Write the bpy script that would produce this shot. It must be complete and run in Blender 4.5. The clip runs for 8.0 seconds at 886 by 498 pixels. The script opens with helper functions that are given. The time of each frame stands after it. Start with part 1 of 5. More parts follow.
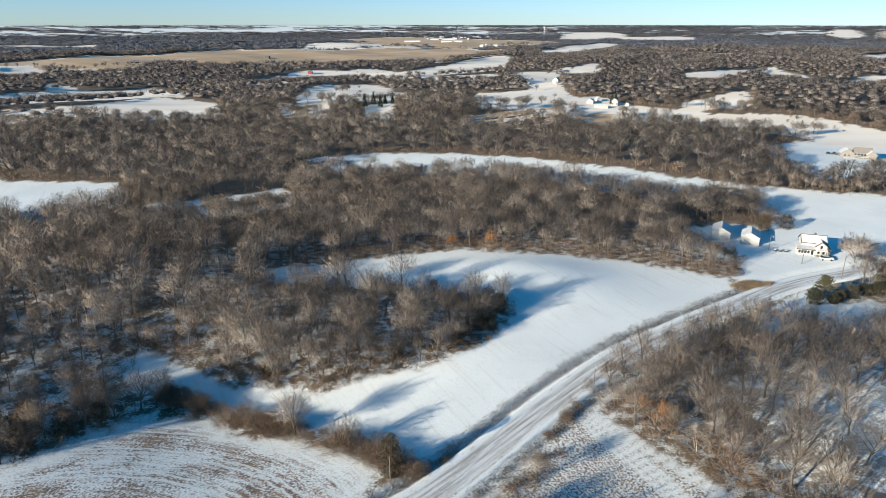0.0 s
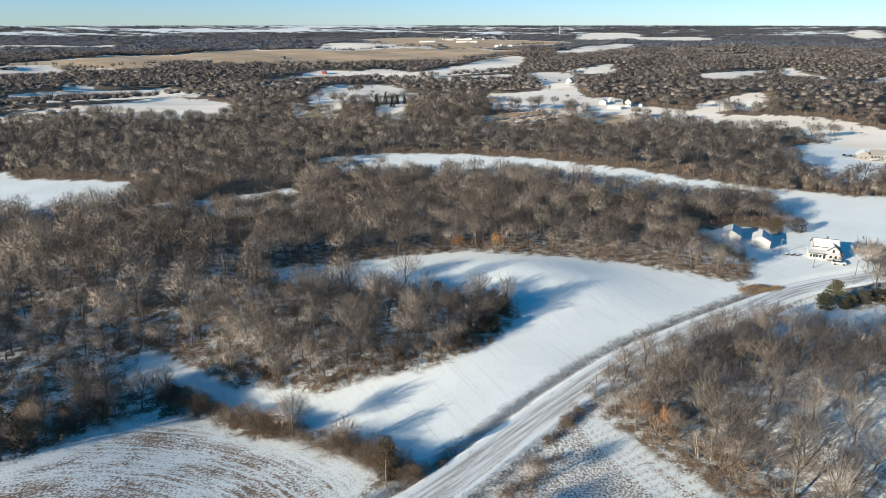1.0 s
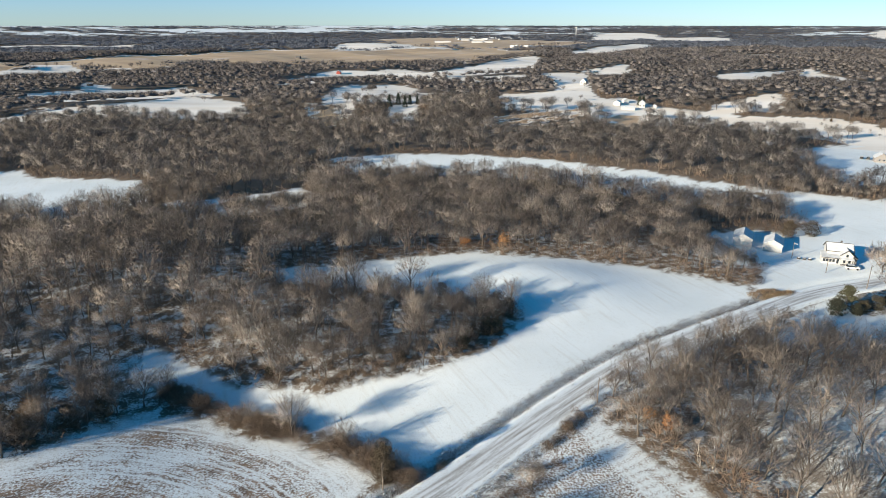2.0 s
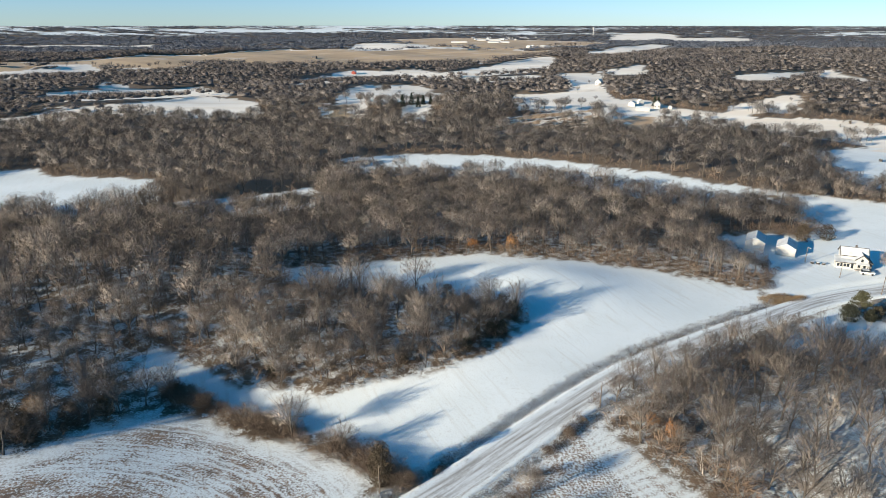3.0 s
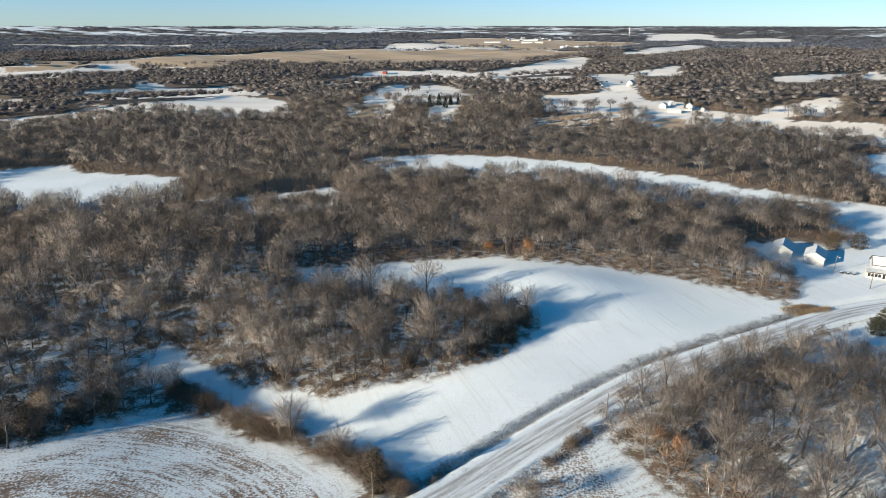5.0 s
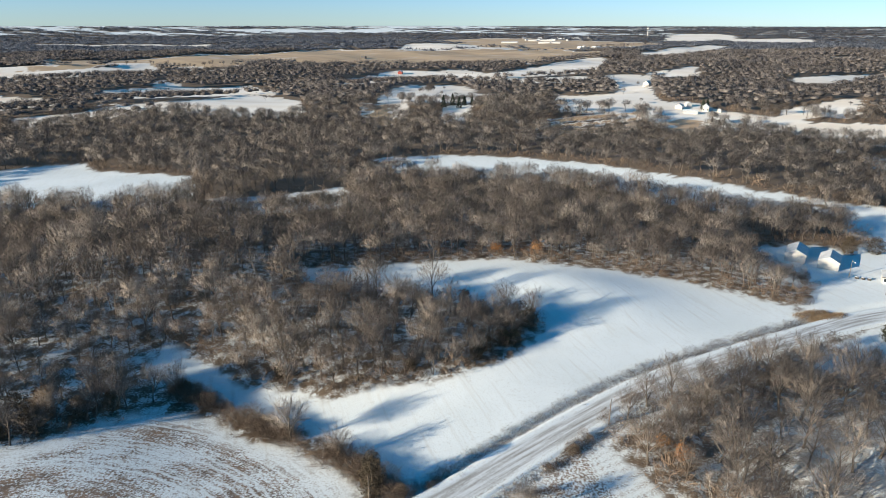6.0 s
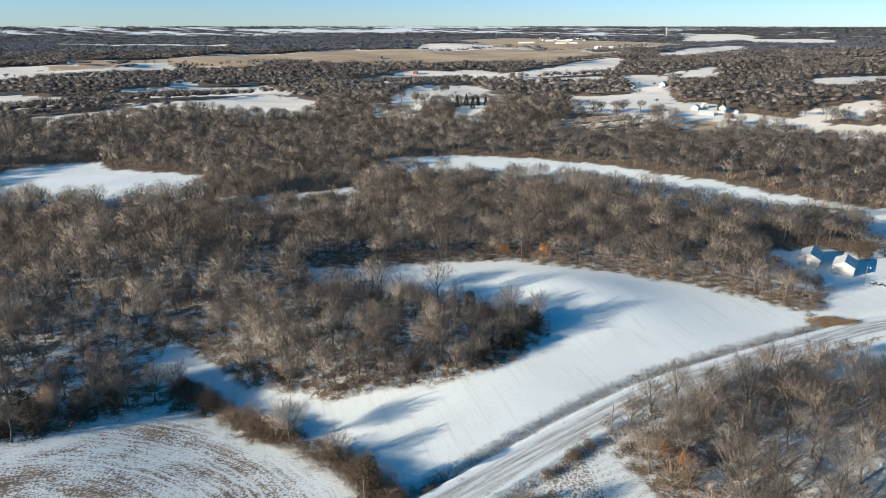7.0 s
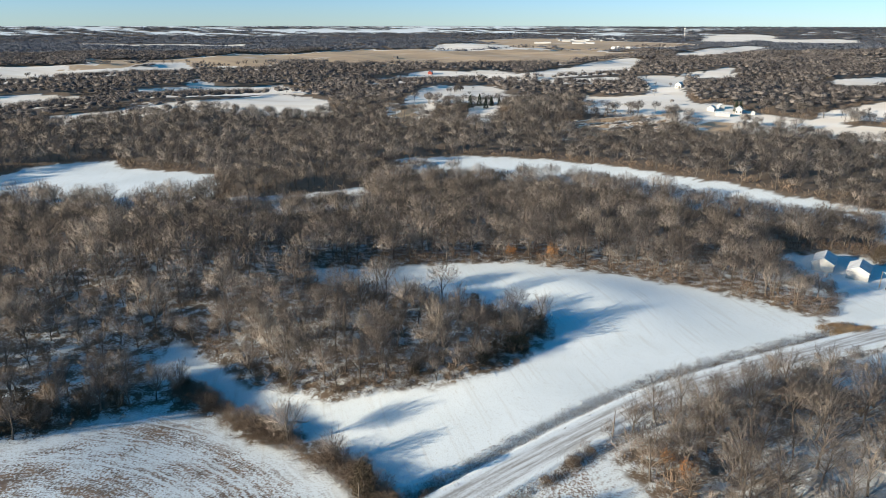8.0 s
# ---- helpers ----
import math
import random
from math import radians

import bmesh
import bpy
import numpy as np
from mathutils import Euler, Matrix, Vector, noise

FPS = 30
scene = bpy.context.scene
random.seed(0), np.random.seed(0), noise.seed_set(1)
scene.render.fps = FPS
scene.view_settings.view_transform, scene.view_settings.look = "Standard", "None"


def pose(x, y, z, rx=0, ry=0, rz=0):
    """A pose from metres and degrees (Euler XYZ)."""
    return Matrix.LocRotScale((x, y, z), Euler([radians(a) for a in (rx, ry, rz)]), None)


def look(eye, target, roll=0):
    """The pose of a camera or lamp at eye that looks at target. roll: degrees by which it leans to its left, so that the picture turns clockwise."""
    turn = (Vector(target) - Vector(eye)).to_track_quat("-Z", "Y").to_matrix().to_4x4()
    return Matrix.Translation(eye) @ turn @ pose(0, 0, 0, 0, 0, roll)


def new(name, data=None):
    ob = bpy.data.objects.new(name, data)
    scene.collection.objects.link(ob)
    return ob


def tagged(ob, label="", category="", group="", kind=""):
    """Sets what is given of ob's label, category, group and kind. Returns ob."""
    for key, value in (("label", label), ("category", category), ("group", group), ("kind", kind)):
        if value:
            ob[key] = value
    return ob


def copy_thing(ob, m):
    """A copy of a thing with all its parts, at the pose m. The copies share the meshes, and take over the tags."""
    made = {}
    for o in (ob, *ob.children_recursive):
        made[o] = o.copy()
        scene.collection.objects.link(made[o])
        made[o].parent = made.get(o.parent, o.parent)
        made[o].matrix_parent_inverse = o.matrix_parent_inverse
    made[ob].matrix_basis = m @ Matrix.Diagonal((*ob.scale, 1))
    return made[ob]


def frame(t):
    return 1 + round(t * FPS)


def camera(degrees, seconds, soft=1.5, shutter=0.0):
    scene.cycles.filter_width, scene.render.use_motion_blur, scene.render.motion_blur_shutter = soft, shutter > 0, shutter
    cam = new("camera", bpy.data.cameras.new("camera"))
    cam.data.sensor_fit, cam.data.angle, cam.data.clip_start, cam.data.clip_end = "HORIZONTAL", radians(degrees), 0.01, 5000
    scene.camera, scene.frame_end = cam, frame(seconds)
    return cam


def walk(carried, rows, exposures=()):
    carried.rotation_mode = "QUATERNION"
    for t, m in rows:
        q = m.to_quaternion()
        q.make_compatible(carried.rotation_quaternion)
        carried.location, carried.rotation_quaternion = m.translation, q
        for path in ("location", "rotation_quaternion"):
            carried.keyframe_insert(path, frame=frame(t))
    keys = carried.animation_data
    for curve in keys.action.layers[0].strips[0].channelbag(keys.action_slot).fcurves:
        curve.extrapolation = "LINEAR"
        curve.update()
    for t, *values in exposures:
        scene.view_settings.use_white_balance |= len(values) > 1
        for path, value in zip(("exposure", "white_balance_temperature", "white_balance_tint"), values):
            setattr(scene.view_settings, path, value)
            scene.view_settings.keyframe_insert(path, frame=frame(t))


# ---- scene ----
cam = camera(69.27, 8.0, soft=0.7)
# seconds, x, y, z, then the turns about x, y, z in degrees
ROWS = [
    (0.0, 0.009, 0.022, 80.005, 70.547, 0.000, 0.005),
    (0.5, 1.476, 0.484, 80.020, 70.558, 0.004, 0.655),
    (1.0, 2.932, 0.999, 80.026, 70.568, 0.008, 1.324),
    (1.5, 4.375, 1.563, 80.025, 70.577, 0.011, 2.008),
    (3.0, 8.646, 3.530, 79.980, 70.598, 0.022, 4.139),
    (3.5, 10.052, 4.266, 79.955, 70.603, 0.026, 4.868),
    (4.0, 11.451, 5.038, 79.927, 70.608, 0.029, 5.603),
    (4.5, 12.843, 5.843, 79.896, 70.613, 0.032, 6.343),
    (6.0, 16.986, 8.426, 79.796, 70.624, 0.041, 8.567),
    (6.5, 18.359, 9.334, 79.764, 70.628, 0.043, 9.303),
    (7.0, 19.729, 10.259, 79.733, 70.631, 0.046, 10.033),
    (7.5, 21.097, 11.201, 79.706, 70.635, 0.048, 10.756),
    (8.0, 22.464, 12.155, 79.682, 70.638, 0.050, 11.469),
]
walk(cam, [(t, pose(x, y, z, rx, 0, rz) @ pose(0, 0, 0, 0, 0, roll)) for t, x, y, z, rx, roll, rz in ROWS])

# ---- light: low winter sun from behind the camera's left, clear sky ----
SUN_ELEV, SUN_AZ = 14.5, 235.0
sky = bpy.data.worlds.new("winter_sky")
scene.world = sky
sky.use_nodes = True
_n = sky.node_tree
_bg = _n.nodes["Background"]
_st = _n.nodes.new("ShaderNodeTexSky")
_st.sky_type, _st.sun_disc = "NISHITA", False
_st.sun_elevation, _st.sun_rotation = radians(SUN_ELEV), radians(SUN_AZ)
_st.air_density, _st.dust_density, _st.ozone_density = 0.85, 0.0, 1.6
_tint = _n.nodes.new("ShaderNodeMix")
_tint.data_type, _tint.blend_type = "RGBA", "MULTIPLY"
_tint.inputs[0].default_value = 1.0
# cold, dry air: pale along the horizon, deep blue overhead
_co = _n.nodes.new("ShaderNodeTexCoord")
_xyz = _n.nodes.new("ShaderNodeSeparateXYZ")
_n.links.new(_co.outputs["Generated"], _xyz.inputs[0])
_up = _n.nodes.new("ShaderNodeMapRange")
_up.interpolation_type = "SMOOTHSTEP"
_up.inputs[1].default_value, _up.inputs[2].default_value = 0.0, 0.45
_n.links.new(_xyz.outputs[2], _up.inputs[0])
_air = _n.nodes.new("ShaderNodeMix")
_air.data_type = "RGBA"
_air.inputs[6].default_value, _air.inputs[7].default_value = (0.62, 0.92, 1.54, 1.0), (0.125, 1.09, 1.42, 1.0)
_n.links.new(_up.outputs[0], _air.inputs[0])
_n.links.new(_air.outputs[2], _tint.inputs[7])
_n.links.new(_st.outputs[0], _tint.inputs[6])
_n.links.new(_tint.outputs[2], _bg.inputs[0])
_bg.inputs[1].default_value = 0.054
sun_data = bpy.data.lights.new("sun", "SUN")
sun_data.energy, sun_data.angle, sun_data.color = 5.0, radians(0.55), (1.0, 0.90, 0.715)
sun = new("sun", sun_data)
_az, _el = radians(SUN_AZ), radians(SUN_ELEV)
sun.matrix_world = look((400 * math.sin(_az) * math.cos(_el), 400 * math.cos(_az) * math.cos(_el), 400 * math.sin(_el)), (0, 0, 0))
scene.view_settings.exposure = 1.1
# ---- lie of the land: low rises and hollows, (height, x, y, half-width, half-depth) ----
RISES = [
    (-5.0, -45, 124, 42, 30), (-2.0, -92, 156, 32, 26), (5.0, -112, 192, 45, 40), (7.0, 100, 114, 28, 32), (3.6, 30, 196, 26, 20), (-3.0, -240, 360, 110, 70), (5.0, 80, 385, 150, 80),
    (8.0, 150, 640, 190, 110), (6.0, -90, 640, 160, 100), (5.0, -290, 600, 120, 70), (9.0, 110, 810, 120, 90),
    (14.0, 420, 700, 220, 160), (8.0, 230, 1180, 260, 150), (-4.0, -420, 1600, 700, 420), (16.0, 800, 1500, 420, 500),
    (12.0, -700, 2500, 700, 260),
]


def smooth(a, b, v):
    u = np.clip((v - a) / (b - a), 0.0, 1.0)
    return u * u * (3 - 2 * u)


def height(x, y):
    """Ground height in metres at x, y (numbers or arrays)."""
    x, y = np.asarray(x, float), np.asarray(y, float)
    z = np.zeros(np.broadcast(x, y).shape)
    for h, cx, cy, sx, sy in RISES:
        z = z + h * np.exp(-((x - cx) / sx) ** 2 - ((y - cy) / sy) ** 2)
    r = np.hypot(x, y)
    roll_ = np.sin(x / 61 + 1.3) * np.sin(y / 73 + 0.4) + 0.7 * np.sin(x / 37 - y / 49)
    z = z + roll_ * (0.35 + 1.6 * smooth(240, 420, r) + 1.6 * smooth(500, 900, r)) * (1 - smooth(2400, 3300, r))
    z = z + 62.0 * smooth(3000, 4800, r) ** 1.25
    return z
# ---- plan of the open land; all the rest is woodland ----
SNOW_FIELDS = {
    'pond_side': [(-150, 598), (-140, 612), (-120, 622), (-104, 610), (-112, 590), (-130, 582)],
    'field_road': [(-81, 143), (-80, 147), (-74, 148), (-63, 143), (-53, 138), (-42, 135), (-31, 134), (-20, 137), (-9, 141), (1, 145), (10, 152), (18, 164), (21, 172), (15, 179), (-1, 184), (-22, 188), (-41, 190), (-58, 194), (-63, 202), (-44, 208), (-21, 217), (-5, 222), (10, 224), (24, 220), (44, 217), (63, 213), (81, 206), (95, 198), (96, 188), (76, 173), (51, 153), (33, 138), (22, 127), (12, 118), (2, 110), (-3, 107), (-10, 108), (-17, 112), (-28, 119), (-44, 126), (-51, 129), (-60, 133), (-71, 134)],
    'field_farm': [(-86, 381), (-64, 394), (-30, 405), (6, 403), (40, 387), (73, 360), (98, 347), (124, 331), (149, 320), (174, 312), (213, 299), (285, 279), (234, 224), (158, 214), (136, 208), (119, 205), (100, 192), (96, 198), (105, 210), (112, 233), (96, 249), (113, 258), (128, 254), (144, 257), (154, 290), (153, 309), (141, 314), (113, 317), (82, 331), (55, 351), (31, 366), (-8, 378), (-49, 378)],
    'field_west': [(-280, 276), (-301, 318), (-303, 336), (-294, 353), (-268, 371), (-249, 352), (-203, 335), (-169, 326), (-159, 313), (-165, 292), (-194, 275), (-225, 275), (-252, 269)],
    'field_clearing': [(-139, 284), (-110, 297), (-82, 318), (-74, 315), (-78, 305), (-106, 288), (-132, 277)],
    'lane': [(86, 165), (103, 178), (116, 187), (119, 178), (131, 178), (136, 172), (125, 157), (104, 151), (92, 150), (83, 154)],
    'field_knoll': [(-411, 582), (-374, 587), (-356, 610), (-343, 634), (-333, 653), (-338, 707), (-336, 750), (-299, 717), (-270, 704), (-238, 673), (-210, 606), (-202, 590), (-222, 575), (-248, 566), (-274, 570), (-300, 581), (-324, 588), (-335, 576), (-363, 577)],
    'slope_strip': [(-435, 499), (-429, 516), (-397, 541), (-381, 570), (-369, 589), (-350, 607), (-341, 593), (-370, 563), (-388, 530), (-405, 501), (-420, 492)],
    'hill_west': [(-286, 973), (-268, 1021), (-253, 1071), (-250, 1114), (-230, 1137), (-163, 1150), (-184, 1106), (-225, 1073), (-243, 1032), (-254, 970), (-279, 965)],
    'hill_patch': [(176, 1075), (219, 1110), (259, 1167), (268, 1150), (252, 1094), (225, 1075)],
    'far_s1': [(-511, 719), (-500, 740), (-482, 773), (-467, 795), (-443, 813), (-418, 833), (-398, 852), (-379, 867), (-363, 855), (-316, 809), (-301, 761), (-374, 812), (-435, 797), (-454, 770), (-493, 729)],
    'far_s2': [(-566, 949), (-561, 953), (-544, 930), (-465, 829), (-454, 820), (-477, 797)],
    'far_h1': [(-215, 1077), (-178, 1136), (-158, 1168), (-126, 1192), (-94, 1179), (-71, 1050), (-92, 1033), (-171, 1089)],
    'far_n': [(-150, 673), (-169, 824), (-160, 891), (-140, 888), (-113, 916), (-89, 909), (-68, 845), (-60, 751), (-16, 769), (-25, 741), (-54, 667), (-84, 674), (-125, 648), (-137, 624)],
    'far_q': [(108, 575), (120, 621), (148, 648), (162, 635), (171, 608), (202, 587), (226, 571), (225, 555), (190, 551), (154, 561), (136, 565), (114, 555)],
    'far_r': [(222, 610), (243, 618), (281, 645), (295, 653), (300, 638), (283, 611), (268, 601), (256, 610), (235, 594), (221, 593)],
    'far_t': [(212, 431), (290, 473), (324, 470), (346, 427), (269, 326), (245, 348), (195, 325), (200, 378)],
    'far_u': [(339, 960), (379, 999), (419, 1034), (491, 1097), (572, 1149), (576, 1134), (508, 1093), (445, 1032), (396, 955), (369, 947)],
    'far_u2': [(501, 1038), (552, 1108), (558, 1063), (543, 986), (522, 878), (541, 884), (636, 1000), (677, 1013), (695, 973), (625, 873), (493, 804), (462, 823), (487, 942)],
    'far_w': [(625, 1574), (963, 1654), (901, 1545), (618, 1539)],
    'far_v': [(-2016, 2438), (-1565, 2375), (-1188, 2311), (-1164, 2262), (-1477, 2241), (-1868, 2256)],
    'far_y': [(839, 1349), (1020, 1542), (1143, 1478), (1055, 1363), (875, 1320)],
    'plain_snow': [(-1143, 1095), (-1038, 1191), (-919, 1113), (-873, 1132), (-852, 1178), (-766, 1266), (-681, 1130), (-736, 1060), (-748, 1002), (-806, 941), (-813, 902), (-832, 879), (-868, 834)],
    'plain_strip': [(-935, 1368), (-915, 1413), (-794, 1336), (-769, 1316), (-552, 1242), (-624, 1196), (-841, 1225)],
    'west_slope': [(-618, 611), (-615, 637), (-598, 660), (-560, 659), (-526, 671), (-518, 657), (-569, 627), (-585, 607)],
    'hill_strip': [(-42, 999), (14, 1021), (77, 1058), (90, 996), (61, 934), (-3, 967)],
    'valley_ice': [(-467, 2226), (-462, 2353), (-340, 2472), (-213, 2435), (-46, 2266), (-63, 2208)],
    'valley_white': [(294, 2044), (412, 2271), (595, 2570), (690, 2601), (529, 2090), (374, 1883), (264, 1781)],
    'fir_yard': [(-76, 605), (-67, 620), (-45, 624), (-47, 584), (-65, 582)],
    'yard_verge': [(96, 192), (120, 200), (150, 208), (180, 213), (180, 222), (150, 216), (119, 208), (100, 200)],
}
PALE_FIELDS = {
    'pale_m': [(-79, 1035), (-37, 1276), (7, 1353), (57, 1468), (120, 1650), (165, 1617), (167, 1516), (109, 1214), (66, 1176), (15, 1118), (-22, 1065)],
    'pale_o': [(24, 777), (96, 714), (111, 695), (120, 645), (126, 617), (114, 594), (84, 587), (60, 597), (34, 600)],
    'pale_s': [(187, 550), (225, 555), (294, 548), (313, 539), (322, 523), (335, 487), (344, 456), (314, 455), (290, 473), (271, 502), (247, 517), (211, 519)],
    'pale_x2': [(669, 3706), (779, 3824), (938, 3796), (989, 3608), (694, 3371), (583, 3383)],
    'pale_z': [(882, 3444), (1193, 3429), (1250, 3276), (921, 3176)],
    'far_p': [(110, 1066), (159, 1062), (180, 1054), (172, 1000), (134, 760), (127, 688), (127, 646), (135, 636), (126, 617), (106, 660), (93, 720), (109, 790), (115, 956)],
    'east_far': [(1993, 3507), (2113, 3642), (2183, 3608), (2083, 3335), (1916, 3199), (1919, 3323)],
}
STUBBLE = {
    'grass_bank': [(14, 523), (32, 544), (63, 561), (101, 588), (100, 579), (62, 551), (32, 529)],
    'clay_bank': [(-144, 590), (-140, 605), (-130, 616), (-120, 606), (-118, 590), (-128, 580)],
    'farm_bank': [(120, 556), (129, 568), (145, 572), (151, 566), (144, 549), (130, 541), (119, 545)],
    'plain': [(-1122, 1400), (-985, 1368), (-994, 1510), (-950, 1592), (-918, 1649), (-904, 1715), (-760, 1847), (-726, 1938), (-663, 2074), (-446, 2100), (-193, 2094), (-23, 2221), (192, 2040), (170, 1948), (73, 1773), (-6, 1462), (-171, 1519), (-246, 1430), (-368, 1414), (-604, 1475), (-607, 1232), (-769, 1316), (-907, 1402), (-892, 1190), (-1023, 1279)],
    'plain_wedge': [(-965, 1123), (-924, 1150), (-857, 1193), (-877, 1137), (-910, 1117)],
    'valley_tan': [(-589, 3136), (-301, 3456), (-70, 3464), (454, 3082), (507, 2801), (290, 2366), (30, 2244), (-172, 2429), (-376, 2733)],
    'east_tan': [(2163, 3383), (2180, 3331), (2284, 3193), (2200, 3073), (2074, 3214)],
}
MEADOWS = {
    'west_meadow': [(-150, 70), (-100, 94), (-85, 102), (-79, 110), (-71, 119), (-65, 125), (-57, 123), (-45, 118), (-35, 116), (-26, 111), (-18, 107), (-13, 101), (-19, 84), (-30, 60), (-150, 40)],
    'east_meadow': [(32, 126), (36, 117), (44, 106), (51, 93), (56, 78), (8, 70), (2, 84), (10, 95), (20, 108), (26, 118)],
}
TREE_ROWS = [
    [(-837, 1257), (-775, 1304), (-574, 1237)],
    [(-301, 1345), (-203, 1457), (-73, 1340)],
    [(-464, 2088), (-264, 2173), (11, 2192)],
    [(177, 1980), (264, 1781), (314, 1724)],
    [(-852, 878), (-840, 887), (-817, 906)],
    [(-115, 724), (-122, 827), (-114, 852)],
    [(197, 2448), (355, 2712), (555, 2928)],
]
ROAD = [(-40, 55), (-13.4, 83.6), (-2.2, 94), (5, 101.7), (16.2, 114.4), (27.9, 127.1), (45.4, 144.6), (64.9, 159.5), (87.2, 175.2), (112.7, 191.8), (136.8, 201.6), (165, 211), (230, 224), (330, 236)]

# ---- materials ----
class Mat:
    """A small helper that chains shader nodes."""

    def __init__(self, name, rough=0.8, spec=0.3):
        self.m = bpy.data.materials.new(name)
        self.m.use_nodes = True
        self.t = self.m.node_tree
        self.b = self.t.nodes["Principled BSDF"]
        self.b.inputs["Roughness"].default_value = rough
        self.b.inputs["Specular IOR Level"].default_value = spec

    def node(self, kind, **links):
        n = self.t.nodes.new(kind)
        for k, v in links.items():
            self.put(n.inputs[int(k[1:])] if k[0] == "i" and k[1:].isdigit() else n.inputs[k], v)
        return n

    def put(self, sock, v):
        if isinstance(v, bpy.types.NodeSocket):
            self.t.links.new(v, sock)
        else:
            sock.default_value = v

    def pos(self, scale=(1, 1, 1), turn=0.0):
        g = self.t.nodes.new("ShaderNodeNewGeometry")
        m = self.t.nodes.new("ShaderNodeMapping")
        m.inputs[2].default_value = (0, 0, turn)
        self.t.links.new(g.outputs["Position"], m.inputs[0])
        n = self.t.nodes.new("ShaderNodeMapping")
        n.inputs[3].default_value = scale
        self.t.links.new(m.outputs[0], n.inputs[0])
        return n.outputs[0]

    def noise(self, scale, detail=3.0, vec=None, rough=0.55):
        n = self.t.nodes.new("ShaderNodeTexNoise")
        n.inputs["Scale"].default_value, n.inputs["Detail"].default_value, n.inputs["Roughness"].default_value = scale, detail, rough
        self.t.links.new(vec if vec is not None else self.pos(), n.inputs["Vector"])
        return n.outputs[0]

    def ramp(self, v, a, b, lo=0.0, hi=1.0):
        n = self.t.nodes.new("ShaderNodeMapRange")
        n.interpolation_type = "SMOOTHSTEP"
        for i, x in enumerate((v, a, b, lo, hi)):
            self.put(n.inputs[i], x)
        return n.outputs[0]

    def math(self, op, a, b=0.0):
        n = self.t.nodes.new("ShaderNodeMath")
        n.operation = op
        self.put(n.inputs[0], a)
        self.put(n.inputs[1], b)
        return n.outputs[0]

    def mix(self, f, a, b):
        n = self.t.nodes.new("ShaderNodeMix")
        n.data_type = "RGBA"
        self.put(n.inputs[0], f)
        for s, c in ((n.inputs[6], a), (n.inputs[7], b)):
            self.put(s, c if isinstance(c, bpy.types.NodeSocket) else (*c, 1.0))
        return n.outputs[2]

    def attr(self, name, out=0):
        n = self.t.nodes.new("ShaderNodeAttribute")
        n.attribute_name = name
        return n.outputs[out]

    def random(self):
        return self.t.nodes.new("ShaderNodeObjectInfo").outputs["Random"]

    def colour(self, c):
        self.put(self.b.inputs["Base Color"], c if isinstance(c, bpy.types.NodeSocket) else (*c, 1.0))
        return self

    def bump(self, h, strength, dist):
        n = self.t.nodes.new("ShaderNodeBump")
        n.inputs["Strength"].default_value, n.inputs["Distance"].default_value = strength, dist
        self.put(n.inputs["Height"], h)
        self.t.links.new(n.outputs[0], self.b.inputs["Normal"])
        return self


SNOW = (0.745, 0.775, 0.78)


def plain(name, c, c2=None, scale=2.0, rough=0.7, spec=0.3, stretch=(1, 1, 1)):
    """A surface of two close tones in uneven patches, with a little relief."""
    m = Mat(name, rough, spec)
    n = m.noise(scale, 4, m.pos(stretch))
    m.colour(m.mix(m.ramp(n, 0.3, 0.7), c, c2 or tuple(v * 0.75 for v in c)))
    m.bump(n, 0.25, 0.03)
    return m.m


